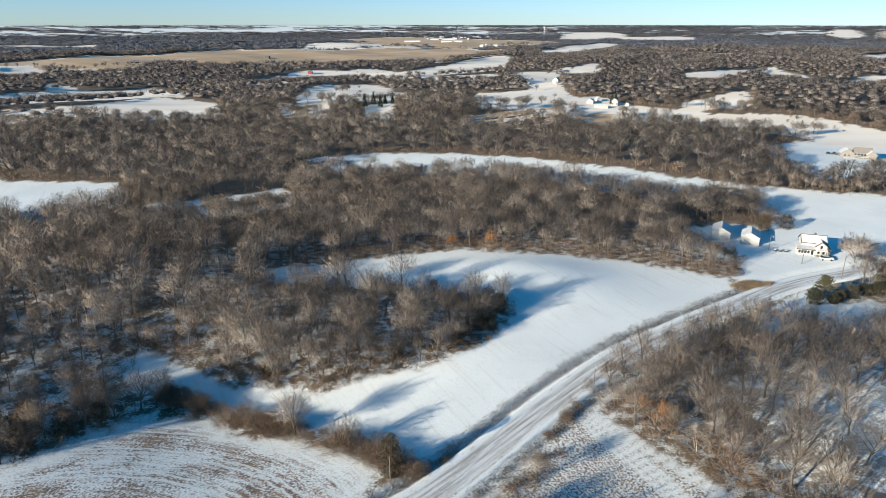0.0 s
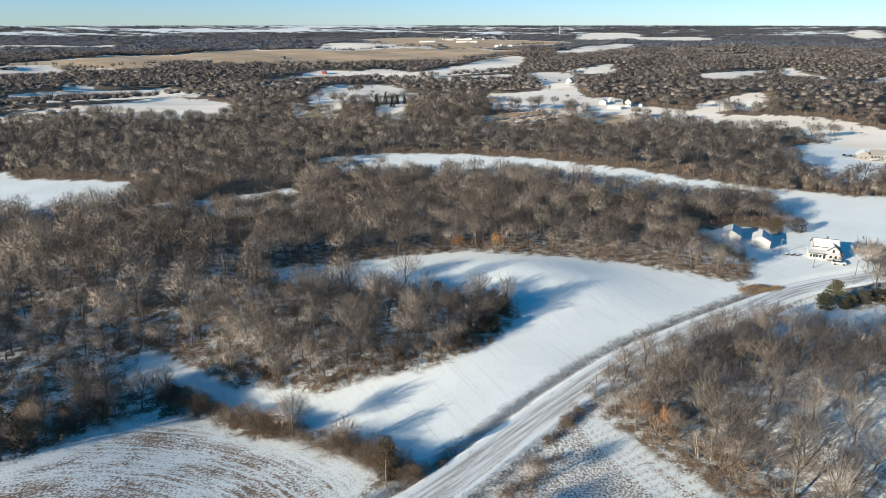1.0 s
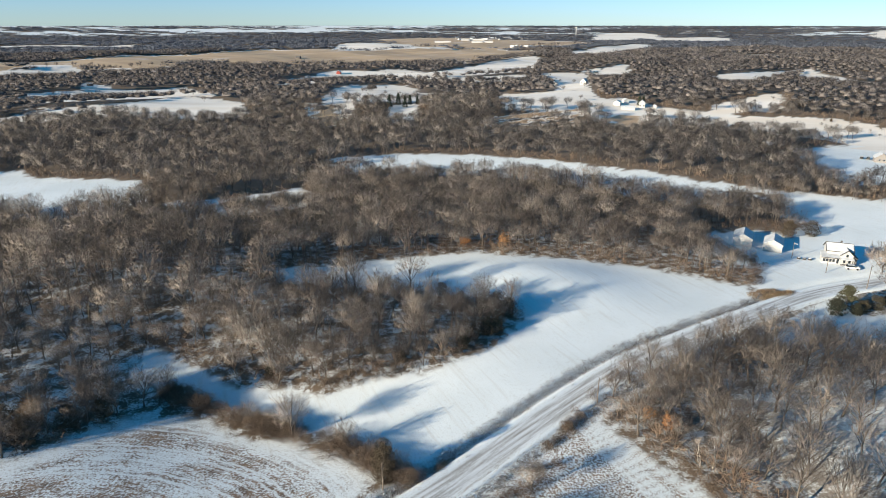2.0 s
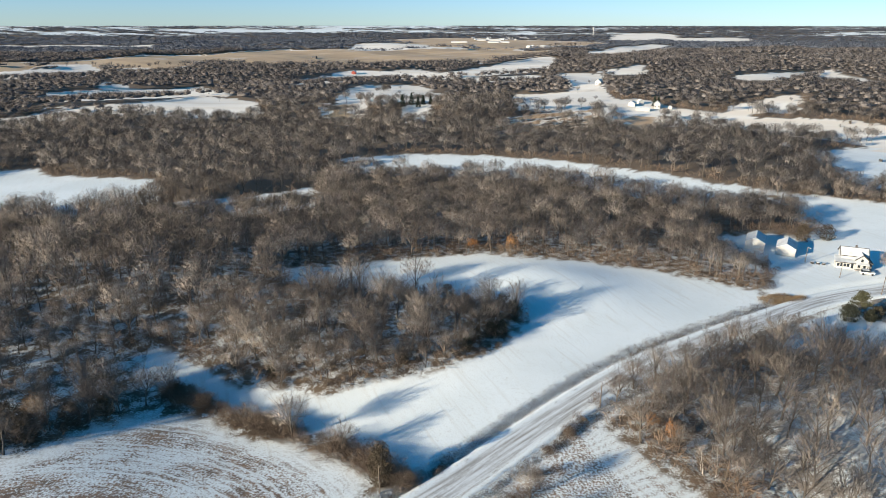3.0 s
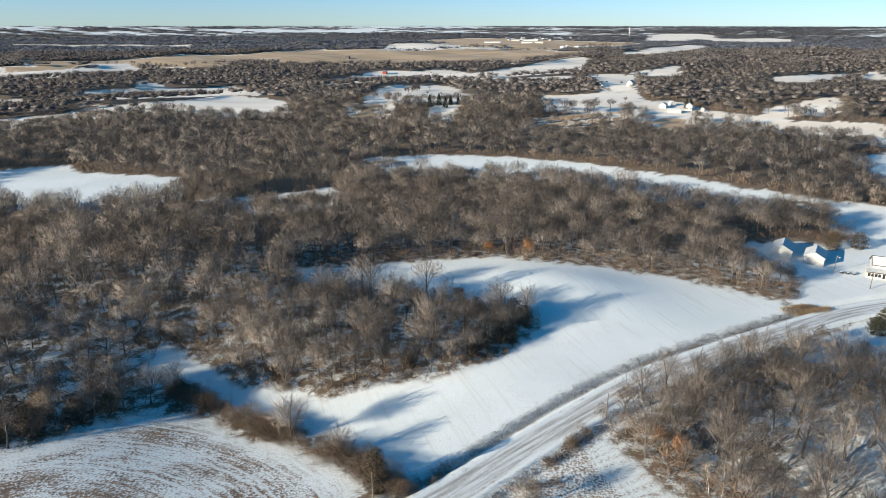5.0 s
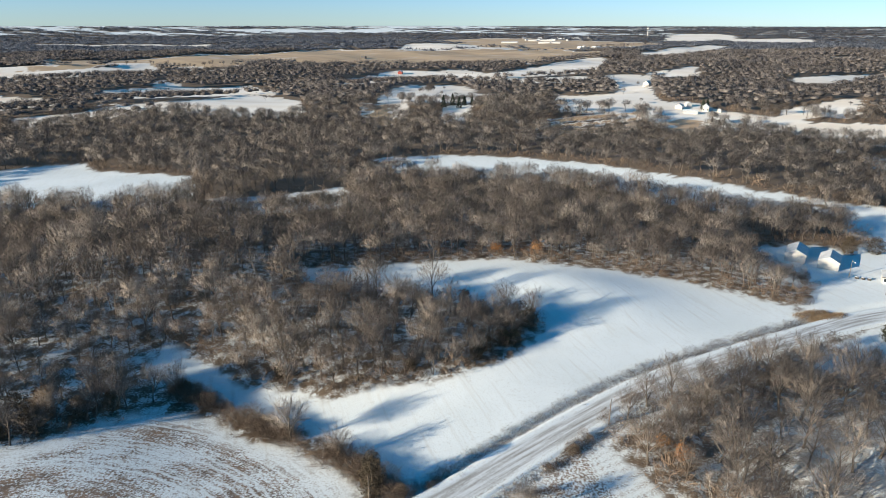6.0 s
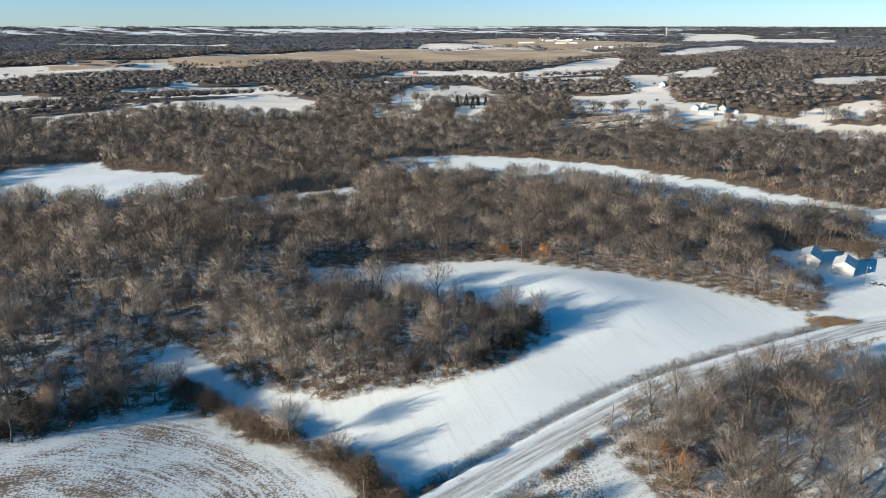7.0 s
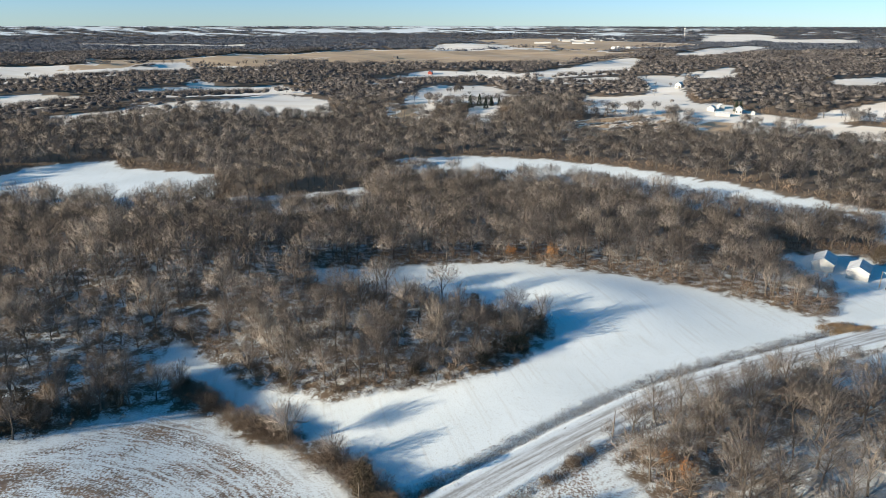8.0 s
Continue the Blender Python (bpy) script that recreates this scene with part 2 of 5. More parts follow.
def ground_material():
    m = Mat("snowy_ground", 0.75, 0.25)
    sep = m.node("ShaderNodeSeparateColor", i0=m.attr("cover"))
    stub, grass, litter = sep.outputs[0], sep.outputs[1], sep.outputs[2]
    fine, mid, wide = m.noise(2.2, 5), m.noise(0.35, 4), m.noise(0.03, 3)
    snow = m.mix(m.ramp(wide, 0.35, 0.7), SNOW, (0.66, 0.695, 0.70))
    # drilled rows and stubble tips just showing through the thin snow
    rows = m.noise(0.8, 3, m.pos((1.0, 0.03, 1.0), radians(153)))
    snow = m.mix(m.ramp(rows, 0.54, 0.70, 0.0, 0.22), snow, (0.46, 0.41, 0.34))
    grit = m.noise(3.4, 4)
    snow = m.mix(m.ramp(grit, 0.54, 0.68, 0.0, 0.58), snow, (0.42, 0.39, 0.34))
    # dry standing grass and tufts in snow
    # (the mower's and the tractor's rounds curve about one point)
    arm = m.node("ShaderNodeVectorMath", i0=m.pos(), i1=(-62.0, 62.0, 0.0))
    arm.operation = "SUBTRACT"
    xyz = m.node("ShaderNodeSeparateXYZ", i0=arm.outputs[0])
    rad = m.math("POWER", m.math("ADD", m.math("MULTIPLY", xyz.outputs[0], xyz.outputs[0]), m.math("MULTIPLY", xyz.outputs[1], xyz.outputs[1])), 0.5)
    ang = m.math("ARCTAN2", xyz.outputs[0], xyz.outputs[1])
    polar = m.node("ShaderNodeCombineXYZ", i0=rad, i1=m.math("MULTIPLY", ang, 5.0))
    east = m.ramp(m.node("ShaderNodeSeparateXYZ", i0=m.pos()).outputs[0], -12.0, -2.0)
    streak = m.math("ADD", m.math("MULTIPLY", m.noise(1.0, 6, polar.outputs[0], 0.65), m.math("SUBTRACT", 1.0, east)), m.math("MULTIPLY", m.noise(0.9, 6, None, 0.65), east))
    gr = m.math("ADD", m.math("MULTIPLY", streak, 0.30), m.math("ADD", m.math("MULTIPLY", fine, 0.40), m.math("MULTIPLY", m.noise(0.07, 3), 0.30)))
    gr = m.math("ADD", m.math("MULTIPLY", gr, m.math("SUBTRACT", 1.0, east)), m.math("MULTIPLY", m.noise(2.3, 6, None, 0.7), east))
    gr = m.math("MULTIPLY", m.ramp(gr, 0.445, 0.57), grass)
    for at in (49.0, 50.7, 57.5, 59.2, 41.0, 42.7):
        off = m.math("ABSOLUTE", m.math("SUBTRACT", m.math("ADD", rad, m.math("MULTIPLY", mid, 2.5)), at))
        gr = m.math("MULTIPLY", gr, m.ramp(off, 0.15, 0.5, 0.25, 1.0))
    straw = m.mix(m.ramp(mid, 0.35, 0.7), (0.25, 0.165, 0.11), (0.14, 0.10, 0.075))
    c = m.mix(gr, snow, straw)
    # leaf litter under the trees, half covered by snow
    leaf = m.mix(fine, (0.19, 0.135, 0.09), (0.10, 0.075, 0.055))
    patch = m.math("ADD", m.math("MULTIPLY", mid, 0.6), m.math("MULTIPLY", fine, 0.4))
    c = m.mix(m.math("MULTIPLY", m.math("MAXIMUM", m.ramp(patch, 0.41, 0.55, 0.1, 1.0), m.math("MULTIPLY", m.attr("cover", 3), 0.97)), litter), c, leaf)
    # corn stubble and bare soil
    band = m.noise(0.02, 4, m.pos((0.25, 1.4, 1.0), radians(6)))
    st = m.mix(m.ramp(band, 0.35, 0.65), (0.50, 0.36, 0.225), (0.40, 0.285, 0.185))
    st = m.mix(m.ramp(m.noise(0.011, 4), 0.55, 0.75, 0.0, 0.5), st, (0.66, 0.6, 0.54))
    # thin snow over stubble, its cream also holding the sun's warm tint
    c = m.mix(m.ramp(stub, 0.0, 0.5), c, m.mix(m.ramp(band, 0.35, 0.7), (0.80, 0.74, 0.67), (0.70, 0.615, 0.52)))
    c = m.mix(m.ramp(stub, 0.6, 1.0), c, st)
    m.colour(c)
    m.bump(m.math("ADD", m.math("ADD", m.math("MULTIPLY", fine, 0.5), m.math("MULTIPLY", grit, 0.7)), m.math("MULTIPLY", m.math("ADD", mid, rows), 0.15)), 0.5, 0.09)
    return m.m


def road_material():
    m = Mat("packed_snow_gravel", 0.6, 0.3)
    uv = m.node("ShaderNodeUVMap").outputs[0]
    sep = m.node("ShaderNodeSeparateXYZ", i0=uv)
    across = sep.outputs[0]
    st = m.node("ShaderNodeMapping", i0=uv)
    st.inputs[3].default_value = (1.0, 0.045, 1.0)
    lines = m.noise(1.5, 5, st.outputs[0])
    speck = m.noise(3.5, 5)
    # the driven lane is greyer than its snowy shoulders
    lane = m.math("MULTIPLY", m.ramp(across, -3.4, -2.0), m.ramp(across, 3.3, 2.0))
    wear = m.math("ADD", m.math("MULTIPLY", lines, 0.7), m.math("MULTIPLY", speck, 0.3))
    grey = m.mix(m.ramp(wear, 0.40, 0.62), (0.66, 0.67, 0.68), (0.30, 0.285, 0.265))
    c = m.mix(lane, m.mix(m.ramp(speck, 0.5, 0.68, 0.0, 0.6), SNOW, (0.42, 0.36, 0.30)), grey)
    m.colour(c)
    m.bump(m.math("ADD", speck, lines), 0.4, 0.08)
    return m.m


def twig_material(name, a, b, c, whole, gaps=0.0):
    """Bark and twigs; each tree has its own tone. whole: the tree is an object of its own. gaps: grain of the shade
    painted between far twigs.
    """
    m = Mat(name, 0.85, 0.15)
    t = m.random() if whole else m.attr("tone", 2)
    g = m.t.nodes.new("ShaderNodeNewGeometry").outputs["Random Per Island"]
    col = m.mix(m.ramp(t, 0.0, 0.55), a, b)
    col = m.mix(m.ramp(t, 0.5, 0.95), col, c)
    # stands of other kinds of tree
    col = m.mix(m.ramp(m.noise(0.012, 3), 0.52, 0.66, 0.0, 0.45), col, tuple(0.5 * v for v in b))
    col = m.mix(m.ramp(m.noise(0.02, 2), 0.55, 0.7, 0.0, 0.4), col, c)
    col = m.mix(m.math("MULTIPLY", g, 0.3), col, tuple(0.5 * v for v in a))
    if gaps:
        # dark noise paints the shade between twigs
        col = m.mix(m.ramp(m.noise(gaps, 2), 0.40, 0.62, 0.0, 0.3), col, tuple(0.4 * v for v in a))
    m.colour(col)
    return m.m


M_GROUND = ground_material()
M_ROAD = road_material()
TW = ((0.262, 0.215, 0.184), (0.14, 0.117, 0.102), (0.38, 0.323, 0.278))
M_TWIG = twig_material("bare_twigs", *TW, True)
M_WOODS = twig_material("woodland_twigs", *TW, False)
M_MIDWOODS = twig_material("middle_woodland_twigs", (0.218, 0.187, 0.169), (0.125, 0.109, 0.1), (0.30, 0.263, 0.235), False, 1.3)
# haze is put into the twig colours: greyer far off, blue-grey towards the skyline
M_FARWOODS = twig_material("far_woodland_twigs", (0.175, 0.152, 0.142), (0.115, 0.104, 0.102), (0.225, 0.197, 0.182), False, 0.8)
M_HAZEWOODS = twig_material("hazed_skyline_twigs", (0.175, 0.187, 0.22), (0.15, 0.165, 0.205), (0.195, 0.203, 0.225), False, 0.2)
M_BARK = plain("bark", (0.07, 0.058, 0.049), (0.15, 0.13, 0.11), 1.6, 0.9, 0.15, (1, 1, 0.3))
M_BIRCH = plain("birch_bark", (0.48, 0.45, 0.41), (0.30, 0.27, 0.24), 3.0, 0.75, 0.3, (1, 1, 0.4))
M_SHRUB = twig_material("brown_brush", (0.155, 0.108, 0.077), (0.105, 0.08, 0.062), (0.20, 0.148, 0.108), True)
M_BRUSH = twig_material("undergrowth_twigs", (0.17, 0.115, 0.08), (0.12, 0.09, 0.068), (0.22, 0.16, 0.115), False)
M_TUFT = twig_material("verge_grass", (0.12, 0.095, 0.075), (0.075, 0.062, 0.052), (0.18, 0.14, 0.105), False)
M_CEDAR = twig_material("cedar_foliage", (0.115, 0.08, 0.05), (0.065, 0.052, 0.035), (0.15, 0.10, 0.06), True)
M_YEW = twig_material("dark_cedar_foliage", (0.05, 0.048, 0.032), (0.035, 0.038, 0.026), (0.07, 0.06, 0.04), True)
M_FIR = twig_material("fir_needles", (0.03, 0.042, 0.03), (0.025, 0.035, 0.026), (0.04, 0.05, 0.034), True)
M_PINE = twig_material("pine_needles", (0.085, 0.082, 0.048), (0.065, 0.068, 0.04), (0.11, 0.10, 0.055), True)
M_OAK = twig_material("dead_oak_leaves", (0.40, 0.19, 0.075), (0.33, 0.15, 0.06), (0.45, 0.24, 0.10), True)
M_WHITE = plain("white_siding", (0.47, 0.455, 0.43), (0.41, 0.40, 0.38), 0.8, 0.55, 0.4, (1, 1, 6))
M_ROOFSNOW = plain("roof_snow", (0.55, 0.56, 0.57), (0.42, 0.43, 0.44), 0.7, 0.8, 0.2)
M_CLOD = plain("snow_clod", SNOW, (0.68, 0.70, 0.71), 2.0, 0.8, 0.2)
M_TAN = plain("tan_siding", (0.25, 0.225, 0.205), (0.21, 0.19, 0.175), 0.8, 0.6, 0.3, (1, 1, 6))
M_DARK = plain("dark_trim", (0.045, 0.04, 0.038), (0.07, 0.06, 0.055), 2.0, 0.6, 0.3)
M_SHINGLE = plain("grey_shingles", (0.14, 0.13, 0.125), (0.09, 0.085, 0.08), 3.0, 0.9, 0.2, (1, 1, 4))
M_POLE = plain("weathered_pole", (0.17, 0.14, 0.115), (0.11, 0.09, 0.075), 2.0, 0.9, 0.2, (1, 1, 0.2))
M_RED = plain("red_barn_boards", (0.30, 0.07, 0.05), (0.22, 0.055, 0.04), 1.0, 0.8, 0.2, (4, 4, 0.4))
M_METAL = plain("galvanised_steel", (0.55, 0.56, 0.57), (0.45, 0.46, 0.47), 0.6, 0.35, 0.5)
M_PAINT = plain("pale_car_paint", (0.62, 0.60, 0.56), (0.55, 0.53, 0.50), 1.0, 0.3, 0.5)
M_RUBBER = plain("tyre_rubber", (0.025, 0.025, 0.026), None, 4.0, 0.8, 0.2)
_g = Mat("window_glass", 0.06, 0.6)
_g.colour((0.02, 0.025, 0.03))
M_GLASS = _g.m

# ---- plan tools ----
rng = np.random.default_rng(7)


def inside(poly, x, y):
    p = np.array(poly, float)
    hit = np.zeros(x.shape, bool)
    for (x0, y0), (x1, y1) in zip(p, np.roll(p, -1, 0)):
        c = (y0 > y) != (y1 > y)
        hit ^= c & (x < (x1 - x0) * (y - y0) / (y1 - y0 + 1e-9) + x0)
    return hit


def line_gap(pts, x, y, closed=False):
    """Distance to a line of straight stretches, and the signed side (left positive) of the nearest."""
    p = np.array(pts, float)
    q = np.roll(p, -1, 0) if closed else p[1:]
    best, side = np.full(x.shape, 1e9), np.zeros(x.shape)
    for (x0, y0), (x1, y1) in zip(p, q):
        dx, dy = x1 - x0, y1 - y0
        u = np.clip(((x - x0) * dx + (y - y0) * dy) / (dx * dx + dy * dy), 0, 1)
        d = np.hypot(x - x0 - u * dx, y - y0 - u * dy)
        s = np.sign(dx * (y - y0) - dy * (x - x0))
        side = np.where(d < best, s, side)
        best = np.minimum(best, d)
    return best, side


def depth_in(poly, x, y, reach):
    """Metres inside a field (negative outside), worked out only near it."""
    p = np.array(poly, float)
    out = np.full(x.shape, -1e3)
    near = (x > p[:, 0].min() - reach) & (x < p[:, 0].max() + reach) & (y > p[:, 1].min() - reach) & (y < p[:, 1].max() + reach)
    if near.any():
        d, _ = line_gap(poly, x[near], y[near], True)
        out[near] = np.where(inside(poly, x[near], y[near]), d, -d)
    return out


BARE_BANKS = ("grass_bank", "clay_bank", "farm_bank", "fir_yard")
NEAR_EDGED = ("field_road", "lane", "west_meadow", "east_meadow", "far_t")


def open_depth(poly, x, y, reach):
    """As depth_in, but fields seen over a belt of trees go on beneath their outline, towards the viewer."""
    d = depth_in(poly, x, y, reach)
    if not any(poly is v for k, v in (*SNOW_FIELDS.items(), *MEADOWS.items()) if k in NEAR_EDGED):
        bank = any(poly is v for k, v in (*STUBBLE.items(), *SNOW_FIELDS.items()) if k in BARE_BANKS)
        for k in (1.04, 1.08, 1.11):
            far = np.where(y > 215, np.where(y > 450, 1 + (k - 1) * (1.0 if bank else 0.5), min(k, 1.08)), 1.0)
            d = np.maximum(d, depth_in(poly, x * far, y * far, reach))
    return d


def curve_points(pts, step):
    """A smooth line through plan points."""
    p = np.array(pts, float)
    p = np.vstack([2 * p[0] - p[1], p, 2 * p[-1] - p[-2]])
    out = []
    for a, b, c, d in zip(p, p[1:], p[2:], p[3:]):
        n = max(2, int(np.hypot(*(c - b)) / step))
        for u in np.arange(n) / n:
            out.append(0.5 * (2 * b + (c - a) * u + (2 * a - 5 * b + 4 * c - d) * u * u + (3 * b - a - 3 * c + d) * u ** 3))
    return np.array(out)


ROAD_LINE = curve_points(ROAD, 3.0)
ALL_OPEN = [*SNOW_FIELDS.values(), *PALE_FIELDS.values(), *STUBBLE.values(), *MEADOWS.values()]


def surface(x, y):
    """Ground height with the road's bed and its ditches."""
    x, y = np.asarray(x, float), np.asarray(y, float)
    z = height(x, y)
    near = (np.abs(x) < 360) & (y > 40) & (y < 260)
    if z.ndim == 0:
        return float(surface(x[None], y[None])[0])
    if near.any():
        d, s = line_gap(ROAD_LINE[::3], x[near], y[near])
        dip = np.exp(-((d - 6.2) / 1.3) ** 2) * np.where(s > 0, 0.8, 0.35)
        z[near] += 0.25 * (1 - smooth(2.8, 4.5, d)) - dip
    return z


# ---- mesh tools ----
def mesh_from(name, v, f, materials, attrs=None, mats=None, uv=None):
    """A mesh of triangles from arrays."""
    me = bpy.data.meshes.new(name)
    v, f = np.asarray(v, np.float32), np.asarray(f, np.int32)
    me.vertices.add(len(v))
    me.vertices.foreach_set("co", v.ravel())
    me.loops.add(f.size)
    me.loops.foreach_set("vertex_index", f.ravel())
    me.polygons.add(len(f))
    me.polygons.foreach_set("loop_start", np.arange(0, f.size, 3, dtype=np.int32))
    me.polygons.foreach_set("loop_total", np.full(len(f), 3, np.int32))
    for k, a in (attrs or {}).items():
        if a.ndim == 1:
            me.attributes.new(k, "FLOAT", "POINT").data.foreach_set("value", a.astype(np.float32))
        else:
            me.attributes.new(k, "FLOAT_COLOR", "POINT").data.foreach_set("color", a.astype(np.float32).ravel())
    for m in materials:
        me.materials.append(m)
    if mats is not None:
        me.polygons.foreach_set("material_index", mats.astype(np.int32))
    if uv is not None:
        me.uv_layers.new(name="UVMap").data.foreach_set("uv", uv[f.ravel()].astype(np.float32).ravel())
    me.update()
    me.validate()
    return me


def part(name, bm, material, parent=None, label="", smooth_=False):
    """Links a bmesh as one mesh object under a thing or a part."""
    me = bpy.data.meshes.new(name)
    bm.normal_update()
    bm.to_mesh(me)
    bm.free()
    me.materials.append(material)
    if smooth_:
        for p in me.polygons:
            p.use_smooth = True
    ob = new(name, me)
    ob.parent = parent
    return tagged(ob, label) if label else ob


def empty(name, m):
    ob = new(name)
    ob.matrix_world = m
    return ob


def box(x0, y0, z0, x1, y1, z1, bevel=0.0):
    bm = bmesh.new()
    bmesh.ops.create_cube(bm, size=1.0, matrix=Matrix.LocRotScale(((x0 + x1) / 2, (y0 + y1) / 2, (z0 + z1) / 2), None, (x1 - x0, y1 - y0, z1 - z0)))
    if bevel:
        bmesh.ops.bevel(bm, geom=bm.edges[:], offset=bevel, segments=2, affect="EDGES")
    return bm


def prism(profile, y0, y1):
    """A profile in x, z drawn out along y."""
    bm = bmesh.new()
    a = [bm.verts.new((x, y0, z)) for x, z in profile]
    b = [bm.verts.new((x, y1, z)) for x, z in profile]
    bm.faces.new(a)
    bm.faces.new(b[::-1])
    for i in range(len(a)):
        j = (i + 1) % len(a)
        bm.faces.new((a[j], a[i], b[i], b[j]))
    bmesh.ops.recalc_face_normals(bm, faces=bm.faces[:])
    return bm


def tube(r0, r1, z0, z1, n=10, x=0.0, y=0.0):
    bm = bmesh.new()
    bmesh.ops.create_cone(bm, cap_ends=True, segments=n, radius1=r0, radius2=r1, depth=z1 - z0, matrix=Matrix.Translation((x, y, (z0 + z1) / 2)))
    return bm

# ---- ground: one sheet to the horizon ----
def far_open(x, y):
    """Share of open snowy land beyond the valley, more of it to the west."""
    r = np.hypot(x, y)
    strip = np.sin(y / 75 + 1.5 * np.sin(x / 420)) + 0.8 * np.sin(x / 260 - y / 310) + 0.5 * np.sin(x / 90)
    west = 1.9 * smooth(900, -300, x) * smooth(3800, 3950, r)
    strip = strip + 1.1 * np.sin(y / 23 + 2 * np.sin(x / 130)) + 0.8 * np.sin(x / 47 + y / 31) + 0.5 * np.sin(x / 29 - y / 17)
    return smooth(3600, 3850, r) * smooth(-0.2, 0.2, strip - 1.3 + west)


def build_ground():
    fine = np.arange(-56.0, 44.01, 0.25)
    coarse = np.linspace(44.0, 304.0, 46)[1:-1]
    ang = np.radians(np.concatenate([fine, coarse]))
    rad = np.concatenate([[4, 14, 26, 38, 48], 56 * 1.012 ** np.arange(0, 108)])
    rad = np.concatenate([rad, rad[-1] * 1.008 ** np.arange(1, 201)])
    rad = np.concatenate([rad, rad[-1] * 1.013 ** np.arange(1, 150)])
    rad = np.append(rad[rad < 4860], 4900)
    na, nr = len(ang), len(rad)
    A, R = np.meshgrid(ang, rad)
    x, y = (R * np.sin(A)).ravel(), (R * np.cos(A)).ravel()
    r = np.hypot(x, y)
    z = surface(x, y)
    # field edges wander a little
    wob = np.minimum(1.0 + r / 250, 6.0)
    xj = x + wob * (np.sin(y * 0.31 + 0.7) * np.sin(x * 0.17) + 0.5 * np.sin(x * 0.9 + y * 0.7))
    yj = y + wob * (np.sin(x * 0.27) * np.sin(y * 0.21 + 1.1) + 0.5 * np.sin(x * 0.8 - y * 0.9))
    soft = np.maximum(1.0, r * 0.0013)
    cover = np.zeros((len(x), 4))
    cover[:, 3] = smooth(215, 320, r)  # all-litter colour on farther floors also stands for shade between the crowns
    litter = np.ones(len(x))
    for p in SNOW_FIELDS.values():
        litter *= 1 - smooth(-soft, soft, open_depth(p, xj, yj, 40))
    for p in MEADOWS.values():
        w = smooth(-soft, soft, open_depth(p, xj, yj, 40))
        litter *= 1 - w
        # driven and drifted snow lies along the meadow's edge
        w = w * np.where(x > 0, 1.0, 0.25 + 0.75 * smooth(1.0, 6.5, depth_in(p, xj, yj, 40)))
        cover[:, 1] = np.maximum(cover[:, 1], w)
    for p in PALE_FIELDS.values():
        w = smooth(-soft, soft, open_depth(p, xj, yj, 60))
        litter *= 1 - w
        cover[:, 0] = np.maximum(cover[:, 0], 0.55 * w)
    for p in STUBBLE.values():
        w = smooth(-soft, soft, open_depth(p, xj, yj, 60))
        litter *= 1 - w
        cover[:, 0] = np.maximum(cover[:, 0], w)
    # hill fields go cream: stubble through thin snow, plus warm sunlight put into colour
    cover[:, 0] = np.maximum(cover[:, 0], 0.5 * smooth(420, 700, r) * (1 - litter))
    for path in ([(31, 124), (37, 113), (46, 101), (54, 88)], [(30, 122), (33, 112), (40, 98), (44, 86)]):
        d, _ = line_gap(path, x, y)
        for off in (0.0, 1.7):
            cover[:, 1] *= smooth(0.25, 0.9, np.abs(d - off))
    d, s = line_gap(ROAD_LINE[::3], x, y)
    verge = (1 - smooth(7.5, 9.5, d)) * (y < 260)
    verge = verge * np.where((s > 0) & (x > 97), 0.1, 1.0) * np.where((s < 0) & (x > 72), 0.12, 1.0)
    litter *= 1 - verge
    cover[:, 1] = np.maximum(cover[:, 1], verge * np.where(s > 0, 0.4, 0.7))
    # the glade in the east wood keeps its snow
    litter *= 1 - 0.5 * np.exp(-((x - 84) / 22) ** 2 - ((y - 116) / 20) ** 2)
    # beyond the valley: strips of wood and snowy fields up to the skyline
    litter *= 1 - far_open(x, y)
    cover[:, 2] = litter
    i = np.arange(nr - 1)[:, None] * na + np.arange(na)[None, :]
    j = np.arange(nr - 1)[:, None] * na + (np.arange(na)[None, :] + 1) % na
    a, b, c, e = i.ravel(), j.ravel(), (j + na).ravel(), (i + na).ravel()
    f = np.vstack([np.column_stack([a, c, b]), np.column_stack([a, e, c])])
    v = np.vstack([np.column_stack([x, y, z]), [[0, 0, float(surface(0.0, 0.0))]]])
    mid = len(x)
    f = np.vstack([f, np.column_stack([np.full(na, mid), np.arange(na), (np.arange(na) + 1) % na])])
    cover = np.vstack([cover, [[0, 0, 1, 1]]])
    me = mesh_from("ground", v, f, [M_GROUND], {"cover": cover})
    me.polygons.foreach_set("use_smooth", np.ones(len(f), bool))
    return tagged(new("ground", me), "rolling winter farmland under thin snow", "ground", kind="structure")


